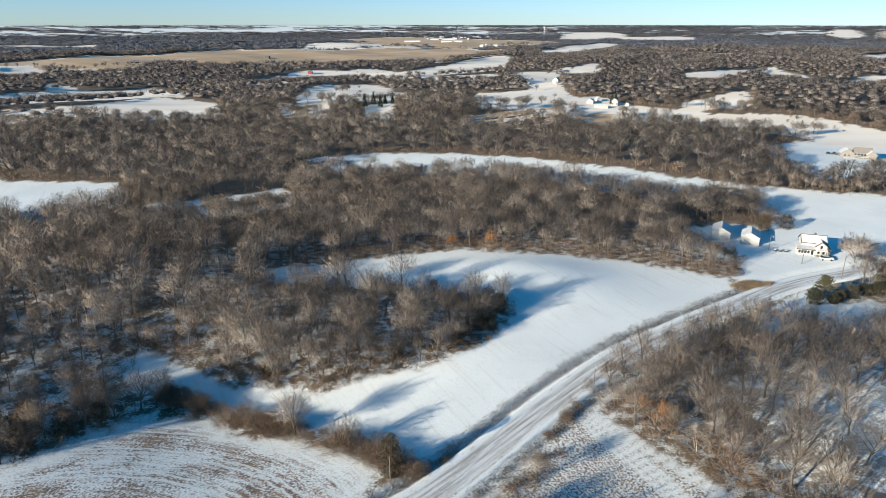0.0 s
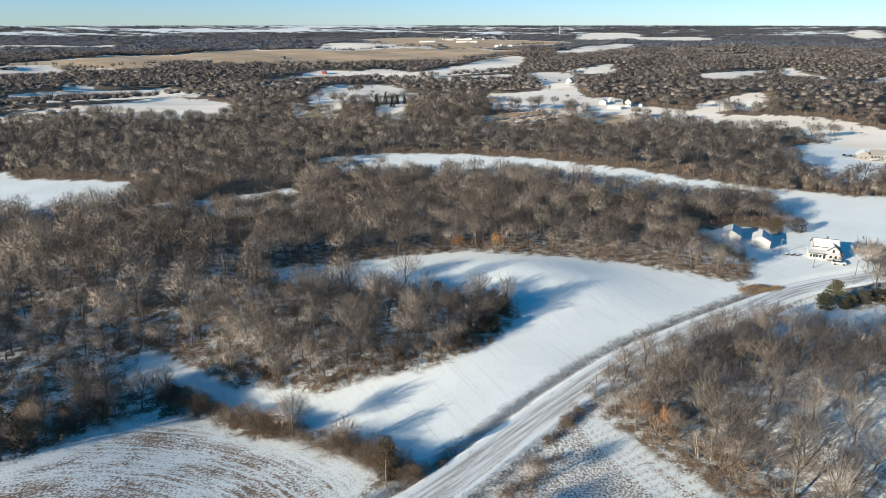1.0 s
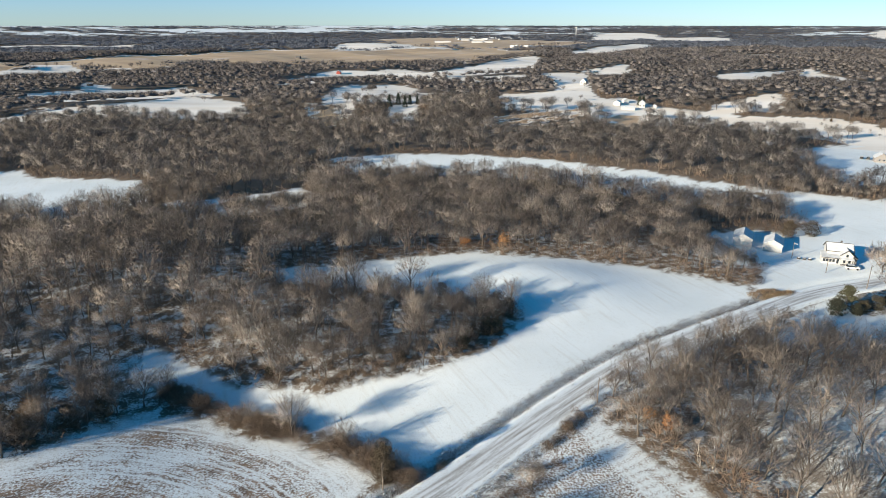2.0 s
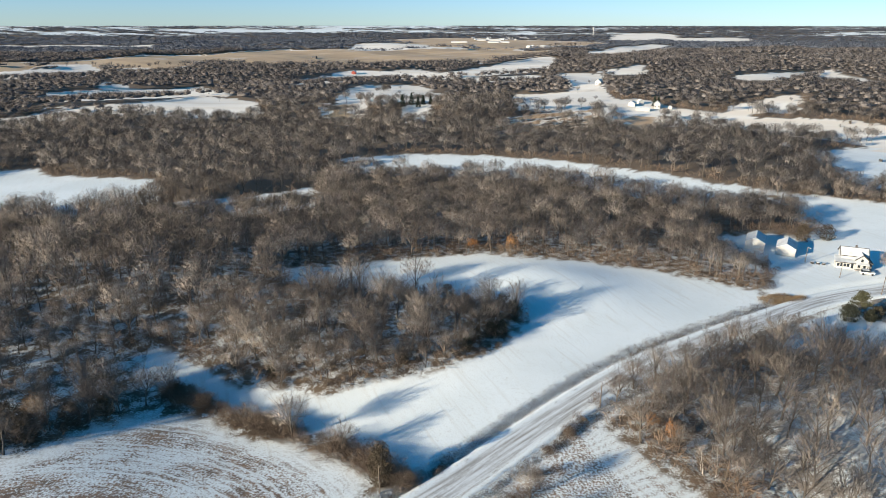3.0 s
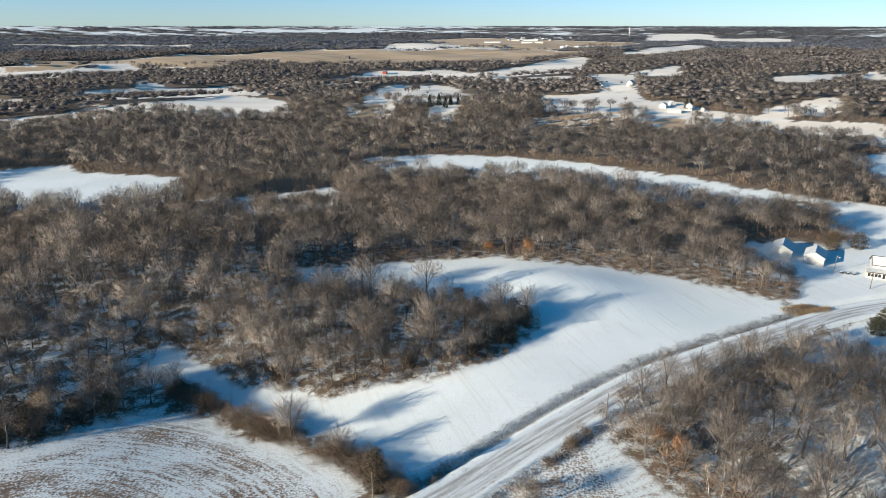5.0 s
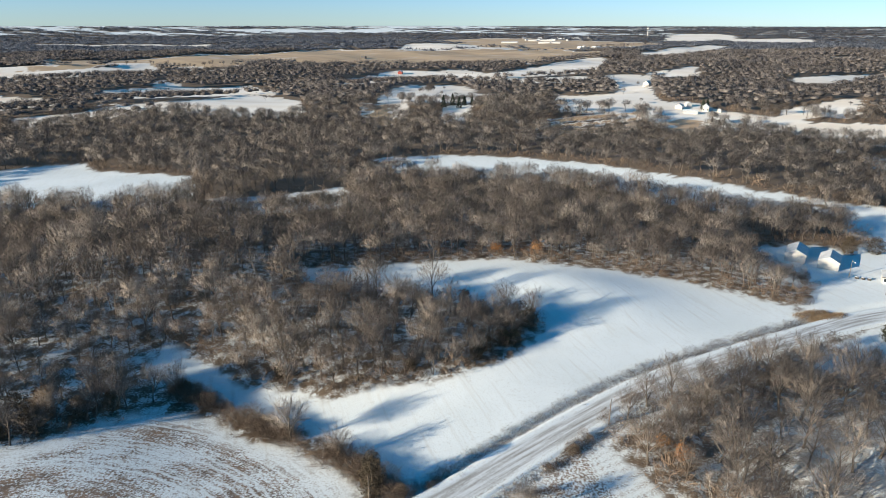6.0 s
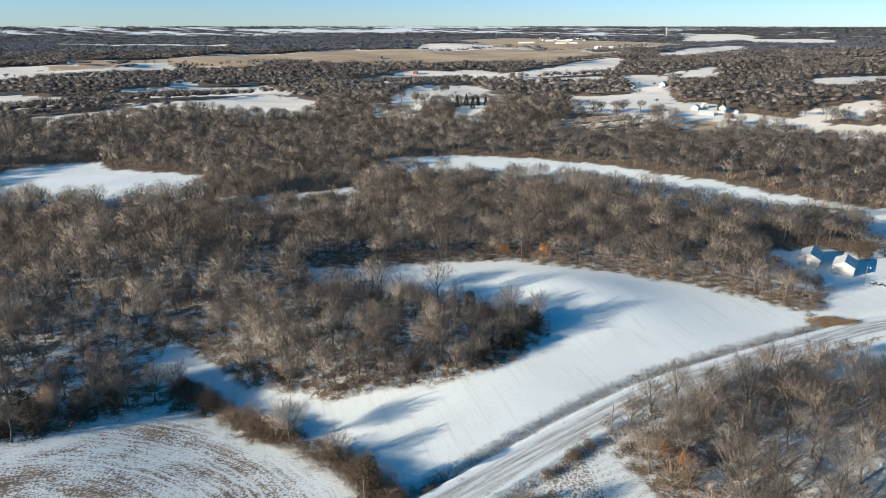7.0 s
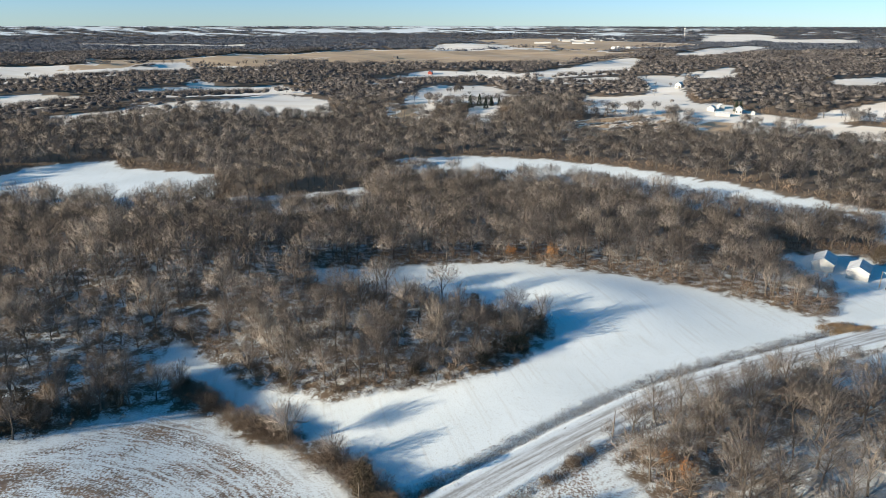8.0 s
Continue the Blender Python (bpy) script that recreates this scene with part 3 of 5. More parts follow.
def build_road():
    p = ROAD_LINE
    t = np.gradient(p, axis=0)
    t /= np.hypot(t[:, 0], t[:, 1])[:, None]
    n = np.column_stack([-t[:, 1], t[:, 0]])
    s = np.concatenate([[0], np.cumsum(np.hypot(*np.diff(p, axis=0).T))])
    # across: shoulders, low ploughed ridges, crowned lane
    prof = [(-4.6, -0.30), (-4.1, 0.05), (-3.5, 0.20), (-3.0, 0.10), (-1.5, 0.14), (0.0, 0.18), (1.5, 0.14), (3.0, 0.10), (3.6, 0.22), (4.2, 0.06), (4.8, -0.35)]
    base = height(p[:, 0], p[:, 1]) + 0.25
    v, uv = [], []
    for off, up in prof:
        q = p + n * (off + 0.12 * np.sin(s * 0.7 + off)[:, None] * (abs(off) > 3))
        lump = 0.05 * np.sin(s * 2.1 + off * 3) * (abs(off) > 3.2)
        v.append(np.column_stack([q, base + up + lump]))
        uv.append(np.column_stack([np.full(len(p), off), s]))
    k, m = len(p), len(prof)
    v, uv = np.vstack(v), np.vstack(uv)
    i = (np.arange(m - 1)[:, None] * k + np.arange(k - 1)[None, :]).ravel()
    f = np.vstack([np.column_stack([i, i + 1, i + k]), np.column_stack([i + 1, i + k + 1, i + k])])
    me = mesh_from("road", v, f, [M_ROAD], uv=uv)
    me.polygons.foreach_set("use_smooth", np.ones(len(f), bool))
    return tagged(new("road", me), "gravel country road covered with packed grey snow", "road", kind="structure")


build_ground()
build_road()

# ---- trees: shapes as arrays of triangles ----
class Sticks:
    """Gathers tapered limbs and slender twigs as triangles."""

    def __init__(self, seed):
        self.r = np.random.default_rng(seed)
        self.v, self.f, self.k, self.m, self.n = [], [], [], [], 0

    def add(self, v, f, kind=0, normals=None):
        self.m.append(np.zeros((len(v), 3)) if normals is None else normals)
        self.v.append(np.asarray(v, float))
        self.f.append(np.asarray(f, int) + self.n)
        self.k.append(np.full(len(f), kind))
        self.n += len(v)

    def limb(self, pts, radii, sides):
        pts = np.asarray(pts, float)
        ring = []
        for i, p in enumerate(pts):
            d = pts[min(i + 1, len(pts) - 1)] - pts[max(i - 1, 0)]
            d /= np.linalg.norm(d) + 1e-9
            a = np.cross(d, [0.3, 0.9, 0.1])
            a /= np.linalg.norm(a) + 1e-9
            b = np.cross(d, a)
            th = np.arange(sides) * 2 * np.pi / sides
            ring.append(p + radii[i] * (np.cos(th)[:, None] * a + np.sin(th)[:, None] * b))
        f = []
        for i in range(len(pts) - 1):
            for k in range(sides):
                l = (k + 1) % sides
                a, b, c, d = i * sides + k, i * sides + l, (i + 1) * sides + l, (i + 1) * sides + k
                f += [(a, b, c), (a, c, d)]
        self.add(np.vstack(ring), f, 1, np.vstack([q - p for q, p in zip(ring, pts)]))

    def slivers(self, base, tip, width):
        """Slender three-cornered twigs from base to tip."""
        d = tip - base
        out = np.column_stack([tip[:, 0], tip[:, 1], 0.5 * np.abs(tip[:, 0]) + 0.3]) + self.r.normal(size=d.shape) * 0.6
        side = np.cross(d, out)
        side *= (width / (np.linalg.norm(side, axis=1) + 1e-9))[:, None] * 0.5
        n = len(base)
        i = np.arange(n)
        self.add(np.vstack([base - side, base + side, tip]), np.column_stack([i, i + n, i + 2 * n]))

    def kinds(self):
        """0 for twigs, 1 for bark, face by face."""
        return np.concatenate(self.k)

    def normals(self):
        m = np.vstack(self.m)
        return m / (np.linalg.norm(m, axis=1)[:, None] + 1e-9)

    def done(self):
        return (np.vstack(self.v), np.vstack(self.f)) if self.v else (np.zeros((0, 3)), np.zeros((0, 3), int))


def bent(r, start, way, length, n, droop, wander):
    pts = [np.asarray(start, float)]
    d = np.asarray(way, float) / np.linalg.norm(way)
    for _ in range(n):
        d = d + r.normal(size=3) * wander + np.array([0, 0, droop])
        d /= np.linalg.norm(d)
        pts.append(pts[-1] + d * length / n)
    return np.array(pts)


def limb_ways(r, n, low=0.15):
    """Unit directions of a crown's main limbs, spread evenly round and upwards."""
    u = low + (1 - low) * (np.arange(n) + r.random(n)) / n
    a = np.arange(n) * 2.4 + r.normal(size=n) * 0.35
    c = np.sqrt(np.maximum(0.0, 1 - u * u))
    return np.column_stack([np.cos(a) * c, np.sin(a) * c, u])


def fan_twigs(s, n, fork, ways, centre, rx, rz, length, width, deep=0.5, wild=0.42, rough=0.2):
    """Fine twigs that fan outwards from the fork and end on a rounded crown, lobed limb by limb."""
    r = s.r
    d = r.normal(size=(n, 3))
    d[:, 2] = np.abs(d[:, 2]) * 1.05 - 0.3
    d /= np.linalg.norm(d, axis=1)[:, None]
    lobe = 0.78 + 0.24 * smooth(0.72, 0.97, (d @ ways.T).max(1))
    k = (1 - deep * r.random(n) ** 1.5) * lobe * (0.93 + 0.14 * r.random(n))
    tip = np.asarray(centre) + d * np.array([rx, rx, rz]) * k[:, None]
    way = tip - np.asarray(fork)
    way /= np.linalg.norm(way, axis=1)[:, None]
    way += r.normal(size=(n, 3)) * wild + np.array([0, 0, 0.08])
    way /= np.linalg.norm(way, axis=1)[:, None]
    base = tip - way * (length * (0.5 + r.random(n)))[:, None]
    side = np.cross(way, d + r.normal(size=(n, 3)) * 0.7)
    side *= (0.5 * width * (0.6 + 0.8 * r.random(n)) / (np.linalg.norm(side, axis=1) + 1e-9))[:, None]
    i = np.arange(n)
    m = d * np.array([1, 1, rx / rz * 0.8]) + r.normal(size=(n, 3)) * rough
    s.add(np.vstack([base - side, base + side, tip]), np.column_stack([i, i + n, i + 2 * n]), 0, np.tile(m, (3, 1)))


def bare_tree(seed, h=11.0, spread=4.8, limbs=9, subs=6, twigs=8, width=0.036, sides=5, fork=0.24, dense=950):
    """Wood (trunk and limbs) and crown (branches and twigs) of a leafless tree with limbs rising in a fan."""
    wood, crown = Sticks(seed), Sticks(seed + 500)
    r = wood.r
    trunk = bent(r, (0, 0, -0.3), (r.normal() * 0.07, r.normal() * 0.07, 1), h * 0.80, 6, 0.03, 0.08)
    wood.limb(trunk, np.array([0.24, 0.19, 0.155, 0.115, 0.08, 0.05, 0.02]) * h / 11, sides)
    ways = limb_ways(r, limbs)
    centre, rz = np.array([trunk[4][0], trunk[4][1], h * 0.62]), h * 0.36
    for k, w_ in enumerate(ways):
        u = fork + 0.42 * (k + r.random() * 0.8) / limbs
        i = min(int(u * 6), 5)
        p = trunk[i] + (trunk[i + 1] - trunk[i]) * (u * 6 - i)
        end = centre + w_ * np.array([spread, spread, rz]) * (0.86 + 0.2 * r.random())
        bend = p + (end - p) * np.array([0.45, 0.45, 0.55]) + r.normal(size=3) * 0.35
        w = np.linspace(0, 1, 5)[:, None]
        limb = (1 - w) ** 2 * p + 2 * w * (1 - w) * bend + w * w * end + r.normal(size=(5, 3)) * 0.16 * w
        rad = 0.105 * (1.1 - 0.5 * u) * h / 11
        wood.limb(limb, [rad, rad * 0.8, rad * 0.58, rad * 0.36, rad * 0.14], 3)
        ln0 = np.linalg.norm(end - p)
        for q in range(subs):
            w = 0.25 + 0.7 * (q + r.random()) / subs
            at = min(w * 4, 3.999)
            i = int(at)
            st = limb[i] + (limb[i + 1] - limb[i]) * (at - i)
            d = limb[i + 1] - limb[i]
            d = d / np.linalg.norm(d) + r.normal(size=3) * 0.42 + np.array([0, 0, 0.12])
            sub = bent(r, st, d, ln0 * (0.52 - 0.25 * w) * (0.7 + 0.6 * r.random()), 2, 0.06, 0.2)
            crown.limb(sub, [rad * 0.27, rad * 0.18, rad * 0.08], 3)
            a = r.random(twigs) ** 0.7
            b = np.where(a[:, None] < 0.5, sub[0] + (sub[1] - sub[0]) * (a * 2)[:, None], sub[1] + (sub[2] - sub[1]) * (a * 2 - 1)[:, None])
            dd = (sub[2] - sub[0]) / (np.linalg.norm(sub[2] - sub[0]) + 1e-9) + r.normal(size=(twigs, 3)) * 0.4 + np.array([0, 0, 0.15])
            dd /= np.linalg.norm(dd, axis=1)[:, None]
            crown.slivers(b, b + dd * (0.6 + 1.0 * r.random(twigs))[:, None] * h / 11, np.full(twigs, width))
    fan_twigs(crown, dense, (0, 0, h * (fork + 0.18)), ways, centre, spread, rz, 1.5 * h / 11, width, 0.6)
    return wood.done(), crown.done()


def dome_twigs(s, n, centre, rx, rz, length, width, deep=0.45, up=0.2, loose=0.55, out=0.9, rough=0.22):
    """Fine twigs through the outer part of a rounded crown, lying mostly along its surface."""
    r = s.r
    d = r.normal(size=(n, 3))
    d[:, 2] = np.abs(d[:, 2]) * 1.1 - 0.35
    d /= np.linalg.norm(d, axis=1)[:, None]
    # the outline is lobed, not round
    lobe = 1 + 0.22 * np.sin(3 * np.arctan2(d[:, 1], d[:, 0]) + s.phase) + 0.12 * np.sin(7 * d[:, 2] + 5 * d[:, 0] + s.phase)
    k = (1 - deep * r.random(n) ** 1.6) * lobe
    p = np.asarray(centre) + d * np.array([rx, rx, rz]) * k[:, None]
    way = d * out + r.normal(size=(n, 3)) * 0.6 + np.array([0, 0, up])
    way /= np.linalg.norm(way, axis=1)[:, None]
    face = d + r.normal(size=(n, 3)) * loose
    side = np.cross(way, face)
    side *= (0.5 * width * (0.6 + 0.8 * r.random(n)) / (np.linalg.norm(side, axis=1) + 1e-9))[:, None]
    ln = (length * (0.6 + 0.8 * r.random(n)))[:, None]
    i = np.arange(n)
    s.add(np.vstack([p - way * ln * 0.5 - side, p - way * ln * 0.5 + side, p + way * ln * 0.5]), np.column_stack([i, i + n, i + 2 * n]), 0, np.tile(d * np.array([1, 1, rx / rz * 0.8]) + r.normal(size=(n, 3)) * rough, (3, 1)))


def canopy(s, centre, rx, rz):
    """The close inner twigs of a far crown, as one uneven mass below the outer ones."""
    r = s.r
    a = np.arange(5) * 2 * np.pi / 5
    rings, ways = [], []
    for el in (-0.3, 0.5):
        d = np.column_stack([np.cos(a + el) * math.cos(el), np.sin(a + el) * math.cos(el), np.full(5, math.sin(el))])
        rings.append(np.asarray(centre) + d * np.array([rx, rx, rz]) * (0.8 + 0.35 * r.random(5))[:, None])
        ways.append(d)
    v = np.vstack([*rings, [np.asarray(centre) + np.array([0, 0, rz])]])
    d = np.vstack([*ways, [[0, 0, 1]]])
    f = [t for i in range(5) for p, q in ((i, (i + 1) % 5),) for t in ((p, q, q + 5), (p, q + 5, p + 5))]
    f += [(5 + i, 5 + (i + 1) % 5, 10) for i in range(5)]
    s.add(v, f, 0, d * np.array([1, 1, rx / rz * 0.8]) + r.normal(size=d.shape) * 0.15)


def wood_tree(seed, h, spread, limbs, twigs, width, length, segs=2):
    """A leafless tree with trunk, limbs and a rounded, lobed crown of twigs."""
    s = Sticks(seed)
    r = s.r
    top = np.array([r.normal() * 0.5, r.normal() * 0.5, h * 0.86])
    mid = top * 0.5 + np.array([r.normal() * 0.25, r.normal() * 0.25, 0])
    centre, rz, fork = np.array([0, 0, h * 0.62]), h * 0.34, np.array([0, 0, h * 0.42])
    ways = limb_ways(r, max(limbs, 5))
    if limbs:
        s.limb([(0, 0, -0.6), mid, top], [0.2 * h / 11, 0.13 * h / 11, 0.03], 3)
        for k, w_ in enumerate(ways[:limbs]):
            u = 0.22 + 0.38 * (k + r.random()) / limbs
            b = mid * (u * 2) if u < 0.5 else mid + (top - mid) * (u * 2 - 1)
            end = centre + w_ * np.array([spread, spread, rz]) * (0.85 + 0.15 * r.random())
            w = np.linspace(0, 1, segs + 1)[:, None]
            bend = b + (end - b) * np.array([0.45, 0.45, 0.6]) + r.normal(size=3) * 0.3
            s.limb((1 - w) ** 2 * b + 2 * w * (1 - w) * bend + w * w * end, np.linspace(0.09, 0.02, segs + 1) * max(1.0, width * 7), 3)
    else:
        canopy(s, centre - np.array([0, 0, 0.16 * h]), spread * 0.6, rz * 0.62)
    fan_twigs(s, twigs, fork, ways, centre, spread, rz, length, width, 0.5 if limbs else 0.4, 0.42, 0.2 if limbs else 0.55)
    return (*s.done(), s.kinds(), s.normals())


def far_clump(seed, w, h, n, size, heads=3):
    """A patch of distant canopy: leafless crowns grown into one another."""
    s = Sticks(seed)
    s.phase = s.r.random() * 6.28
    for k in range(heads):
        a = k * 2.1 + s.r.random()
        q = w * (0.4 + 0.25 * s.r.random()) * (heads > 1)
        c = (math.cos(a) * q, math.sin(a) * q, h * (0.5 + 0.15 * s.r.random()))
        canopy(s, (c[0], c[1], c[2] - 0.16 * h), w * 0.36, h * 0.2)
        dome_twigs(s, n // heads, c, w * 0.55, h * 0.32, size, size * 0.26, 0.4, 0.1, 0.5, 0.6, 0.6)
    return (*s.done(), s.kinds(), s.normals())


def bush(seed, h, spread, n, width):
    s = Sticks(seed)
    r = s.r
    a, u = r.random(n) * 2 * np.pi, np.sqrt(r.random(n))
    top = h * (0.25 + 0.6 * np.sqrt(1 - 0.8 * u * u))
    b = np.column_stack([np.cos(a) * u * spread * 0.75, np.sin(a) * u * spread * 0.75, top * r.random(n)])
    d = np.column_stack([np.cos(a) * u, np.sin(a) * u, 0.35 + 0.5 * r.random(n)]) + r.normal(size=(n, 3)) * 0.55
    d /= np.linalg.norm(d, axis=1)[:, None]
    s.slivers(b, b + d * (h * (0.22 + 0.25 * r.random(n)))[:, None], width * (0.6 + 0.8 * r.random(n)))
    return s.done()


def foliage(seed, where, n, size):
    """Small leaf sprays scattered by where(u, az) -> radius, height."""
    s = Sticks(seed)
    r = s.r
    u, a = r.random(n), r.random(n) * 2 * np.pi
    rad, z = where(u, r.random(n))
    b = np.column_stack([np.cos(a) * rad, np.sin(a) * rad, z])
    d = np.column_stack([np.cos(a), np.sin(a), 0.35 + 0 * a]) + r.normal(size=(n, 3)) * 0.6
    d /= np.linalg.norm(d, axis=1)[:, None]
    s.slivers(b - d * size * 0.4, b + d * size * (0.6 + 0.8 * r.random(n))[:, None], size * (0.4 + 0.4 * r.random(n)))
    return s.done()


def scatter(shapes, x, y, scale, z=None):
    """One array mesh of many turned and scaled shapes, with a tone for each."""
    z = surface(x, y) if z is None else z
    pick = rng.integers(0, len(shapes), len(x))
    turn, tone = rng.random(len(x)) * 2 * np.pi, rng.random(len(x))
    vs, fs, ts, ks, ms, n = [], [], [], [], [], 0
    for k, (v, f, *kind) in enumerate(shapes):
        i = np.where(pick == k)[0]
        if not len(i):
            continue
        c, s = np.cos(turn[i])[:, None], np.sin(turn[i])[:, None]
        sc = scale[i][:, None]
        q = np.stack([(v[None, :, 0] * c - v[None, :, 1] * s) * sc + x[i][:, None],
                      (v[None, :, 0] * s + v[None, :, 1] * c) * sc + y[i][:, None], v[None, :, 2] * sc + z[i][:, None]], -1)
        vs.append(q.reshape(-1, 3))
        if len(kind) > 1:
            m = kind[1]
            ms.append(np.stack([m[None, :, 0] * c - m[None, :, 1] * s, m[None, :, 0] * s + m[None, :, 1] * c, np.broadcast_to(m[None, :, 2], (len(i), len(m)))], -1).reshape(-1, 3))
        fs.append((f[None] + n + (np.arange(len(i)) * len(v))[:, None, None]).reshape(-1, 3))
        ts.append(np.repeat(tone[i], len(v)))
        ks.append(np.tile(kind[0], len(i)) if kind else np.zeros(len(i) * len(f), int))
        n += len(i) * len(v)
    return np.vstack(vs), np.vstack(fs), np.concatenate(ts), np.concatenate(ks), np.vstack(ms) if ms else None


def stuff(name, shapes, x, y, scale, material, label, category):
    v, f, t, k, m = scatter(shapes, x, y, scale)
    me = mesh_from(name, v, f, [material, M_BARK], {"tone": t}, k)
    me.polygons.foreach_set("use_smooth", np.ones(len(f), bool))
    if m is not None:
        # fine twigs shade together, as one rounded crown
        me.attributes.new("custom_normal", "FLOAT_VECTOR", "POINT").data.foreach_set("vector", m.astype(np.float32).ravel())
    return tagged(new(name, me), label, category, kind="stuff")


def spots(step, r0, r1, a0=-50.0, a1=39.0, jitter=0.45):
    """Uneven spots over the fan of land between two distances."""
    m = r1
    gx, gy = np.meshgrid(np.arange(-m, m, step), np.arange(0, m, step))
    x = (gx + (rng.random(gx.shape) - 0.5) * 2 * jitter * step).ravel()
    y = (gy + (rng.random(gx.shape) - 0.5) * 2 * jitter * step).ravel()
    r, a = np.hypot(x, y), np.degrees(np.arctan2(x, y))
    k = (r >= r0) & (r < r1) & (a > a0) & (a < a1)
    return x[k], y[k]


def wooded(x, y, margin=1.5):
    own = np.array([depth_in(p, x, y, 30) for p in ALL_OPEN])
    ok = own.max(0) < -margin
    two = np.sort(own, 0)[-2:]
    for p, d in zip(ALL_OPEN, own):
        # a belt of trees stays along the far edge of the next field
        belt = np.where(d >= own.max(0), two[0], two[1]) > -17.0
        ok &= (open_depth(p, x, y, 30) < -margin) | (belt & (y > 430))
    d, _ = line_gap(ROAD_LINE[::3], x, y)
    ok &= (d > 11) | (y > 300)
    return ok


HEDGE = [(-66, 130), (-58, 128.5), (-46, 123), (-35, 119), (-26, 114.5), (-18, 110), (-11, 105), (-5, 100)]
# clearings inside the woods' outline: (x, y, radius)
CLEAR = [(105, 231, 10), (112, 228, 12), (103, 225, 6), (108, 237, 8), (114, 226, 9), (117, 231, 8), (101, 218, 4), (98, 234, 7), (-74, 139, 8), (-82, 141, 5), (109, 241, 8), (118, 232, 8), (120, 246, 7), (137, 221, 14), (125, 215, 9), (98, 172, 8), (-4, 100, 9), (112, 178, 7), (126, 184, 7), (118, 172, 9), (30, 92, 9), (101, 236, 9), (109, 228, 12), (113, 222, 10), (100, 243, 5), (125, 172, 12), (108, 166, 8)]


def clear_of(x, y):
    ok = np.ones(x.shape, bool)
    for cx, cy, cr in CLEAR:
        ok &= np.hypot(x - cx, y - cy) > cr
    d, _ = line_gap(HEDGE, x, y)
    return ok & (d > 8)


# ---- near trees, each a thing of its own ----
def crown_mesh(v, f, h):
    """A crown whose twigs shade together, rounded about its middle."""
    me = mesh_from("crown", v, f, [M_TWIG])
    me.polygons.foreach_set("use_smooth", np.ones(len(f), bool))
    m = v - np.array([0, 0, 0.5 * h])
    m = m / (np.linalg.norm(m, axis=1)[:, None] + 1e-9) + np.repeat(np.random.default_rng(3).normal(size=(len(v) // 3 + 1, 3)), 3, 0)[:len(v)] * 0.25
    m /= np.linalg.norm(m, axis=1)[:, None]
    me.attributes.new("custom_normal", "FLOAT_VECTOR", "POINT").data.foreach_set("vector", m.astype(np.float32).ravel())
    return me


def tree_thing(name, seed, label, category, group, **kw):
    (wv, wf), (cv, cf) = bare_tree(seed, **kw)
    root = empty(name, Matrix())
    t = new("trunk", mesh_from("trunk", wv, wf, [M_BARK]))
    c = new("crown", crown_mesh(cv, cf, kw.get("h", 11.0)))
    t.parent = c.parent = root
    return tagged(root, label, category, group)


def place_trees():
    x, y = spots(5.9, 70, 330)
    k = wooded(x, y) & clear_of(x, y)
    k &= ~((x > 62) & (y < 172) & (rng.random(len(x)) < 0.12))
    glade = (x > 54) & (x < 104) & (y > 70) & (y < 132) & (x - 54 > 0.35 * (y - 100))
    k &= ~(glade & (rng.random(len(x)) < 0.12))
    k &= ~((x > -75) & (x < 16) & (y > 174) & (y < 206) & (rng.random(len(x)) < 0.5))
    west = (x > -112) & (x < -62) & (y > 90) & (y < 158)
    k &= ~(west & (rng.random(len(x)) < 0.35))
    x, y = x[k], y[k]
    near = np.argsort(y + 0.25 * np.abs(x))[:270]
    far = np.setdiff1d(np.arange(len(x)), near)
    wood, oak = "leafless grey-brown woodland tree with fine twigs", "leafless broad-crowned oak with spreading limbs"
    kinds = [
        ("bare_tree", 11, wood, dict(h=11.5, spread=5.4)),
        ("bare_tree", 12, wood, dict(h=12.5, spread=5.3, limbs=10)),
        ("bare_tree", 13, oak, dict(h=11.0, spread=6.0, limbs=11, fork=0.18)),
        ("bare_tree", 14, oak, dict(h=10.5, spread=5.6, limbs=10, fork=0.2)),
        ("bare_tree", 15, "slender leafless tree with upright branches", dict(h=12.0, spread=3.8, fork=0.3, dense=700)),
        ("bare_tree", 16, "young leafless tree with thin trunk", dict(h=8.0, spread=3.1, limbs=8, subs=5, dense=600)),
        ("bare_tree", 17, wood, dict(h=11.5, spread=5.6, fork=0.3)),
        ("bare_tree", 18, wood, dict(h=12.0, spread=5.3, limbs=10, fork=0.27)),
    ]
    protos = [tree_thing(n, s, l, "tree", "bare woodland trees", **kw) for n, s, l, kw in kinds]
    used = [False] * len(protos)
    for i in near:
        k = int(rng.integers(0, len(protos)))
        sc = (0.8 + 0.4 * rng.random()) * (0.85 if -112 < x[i] < -62 and y[i] < 158 else 1.0)
        m = pose(x[i], y[i], float(surface(x[i], y[i])) - 0.05, 0, 0, rng.random() * 360) @ Matrix.Scale(sc, 4)
        if not used[k]:
            protos[k].matrix_world = m
            used[k] = True
        else:
            c = copy_thing(protos[k], m)
            c.matrix_world = m
    # the woods behind them
    xf, yf = x[far], y[far]
    mids = []
    for s in range(6):
        mids.append(wood_tree(40 + s, 10.5 + s * 0.4, 5.6 - 0.14 * s, 8, 580, 0.08, 1.4, 2))
    stuff("near_woods", mids, xf, yf, 0.8 + 0.45 * rng.random(len(xf)), M_WOODS, "dense leafless grey-brown deciduous woodland on snowy ground", "woodland")


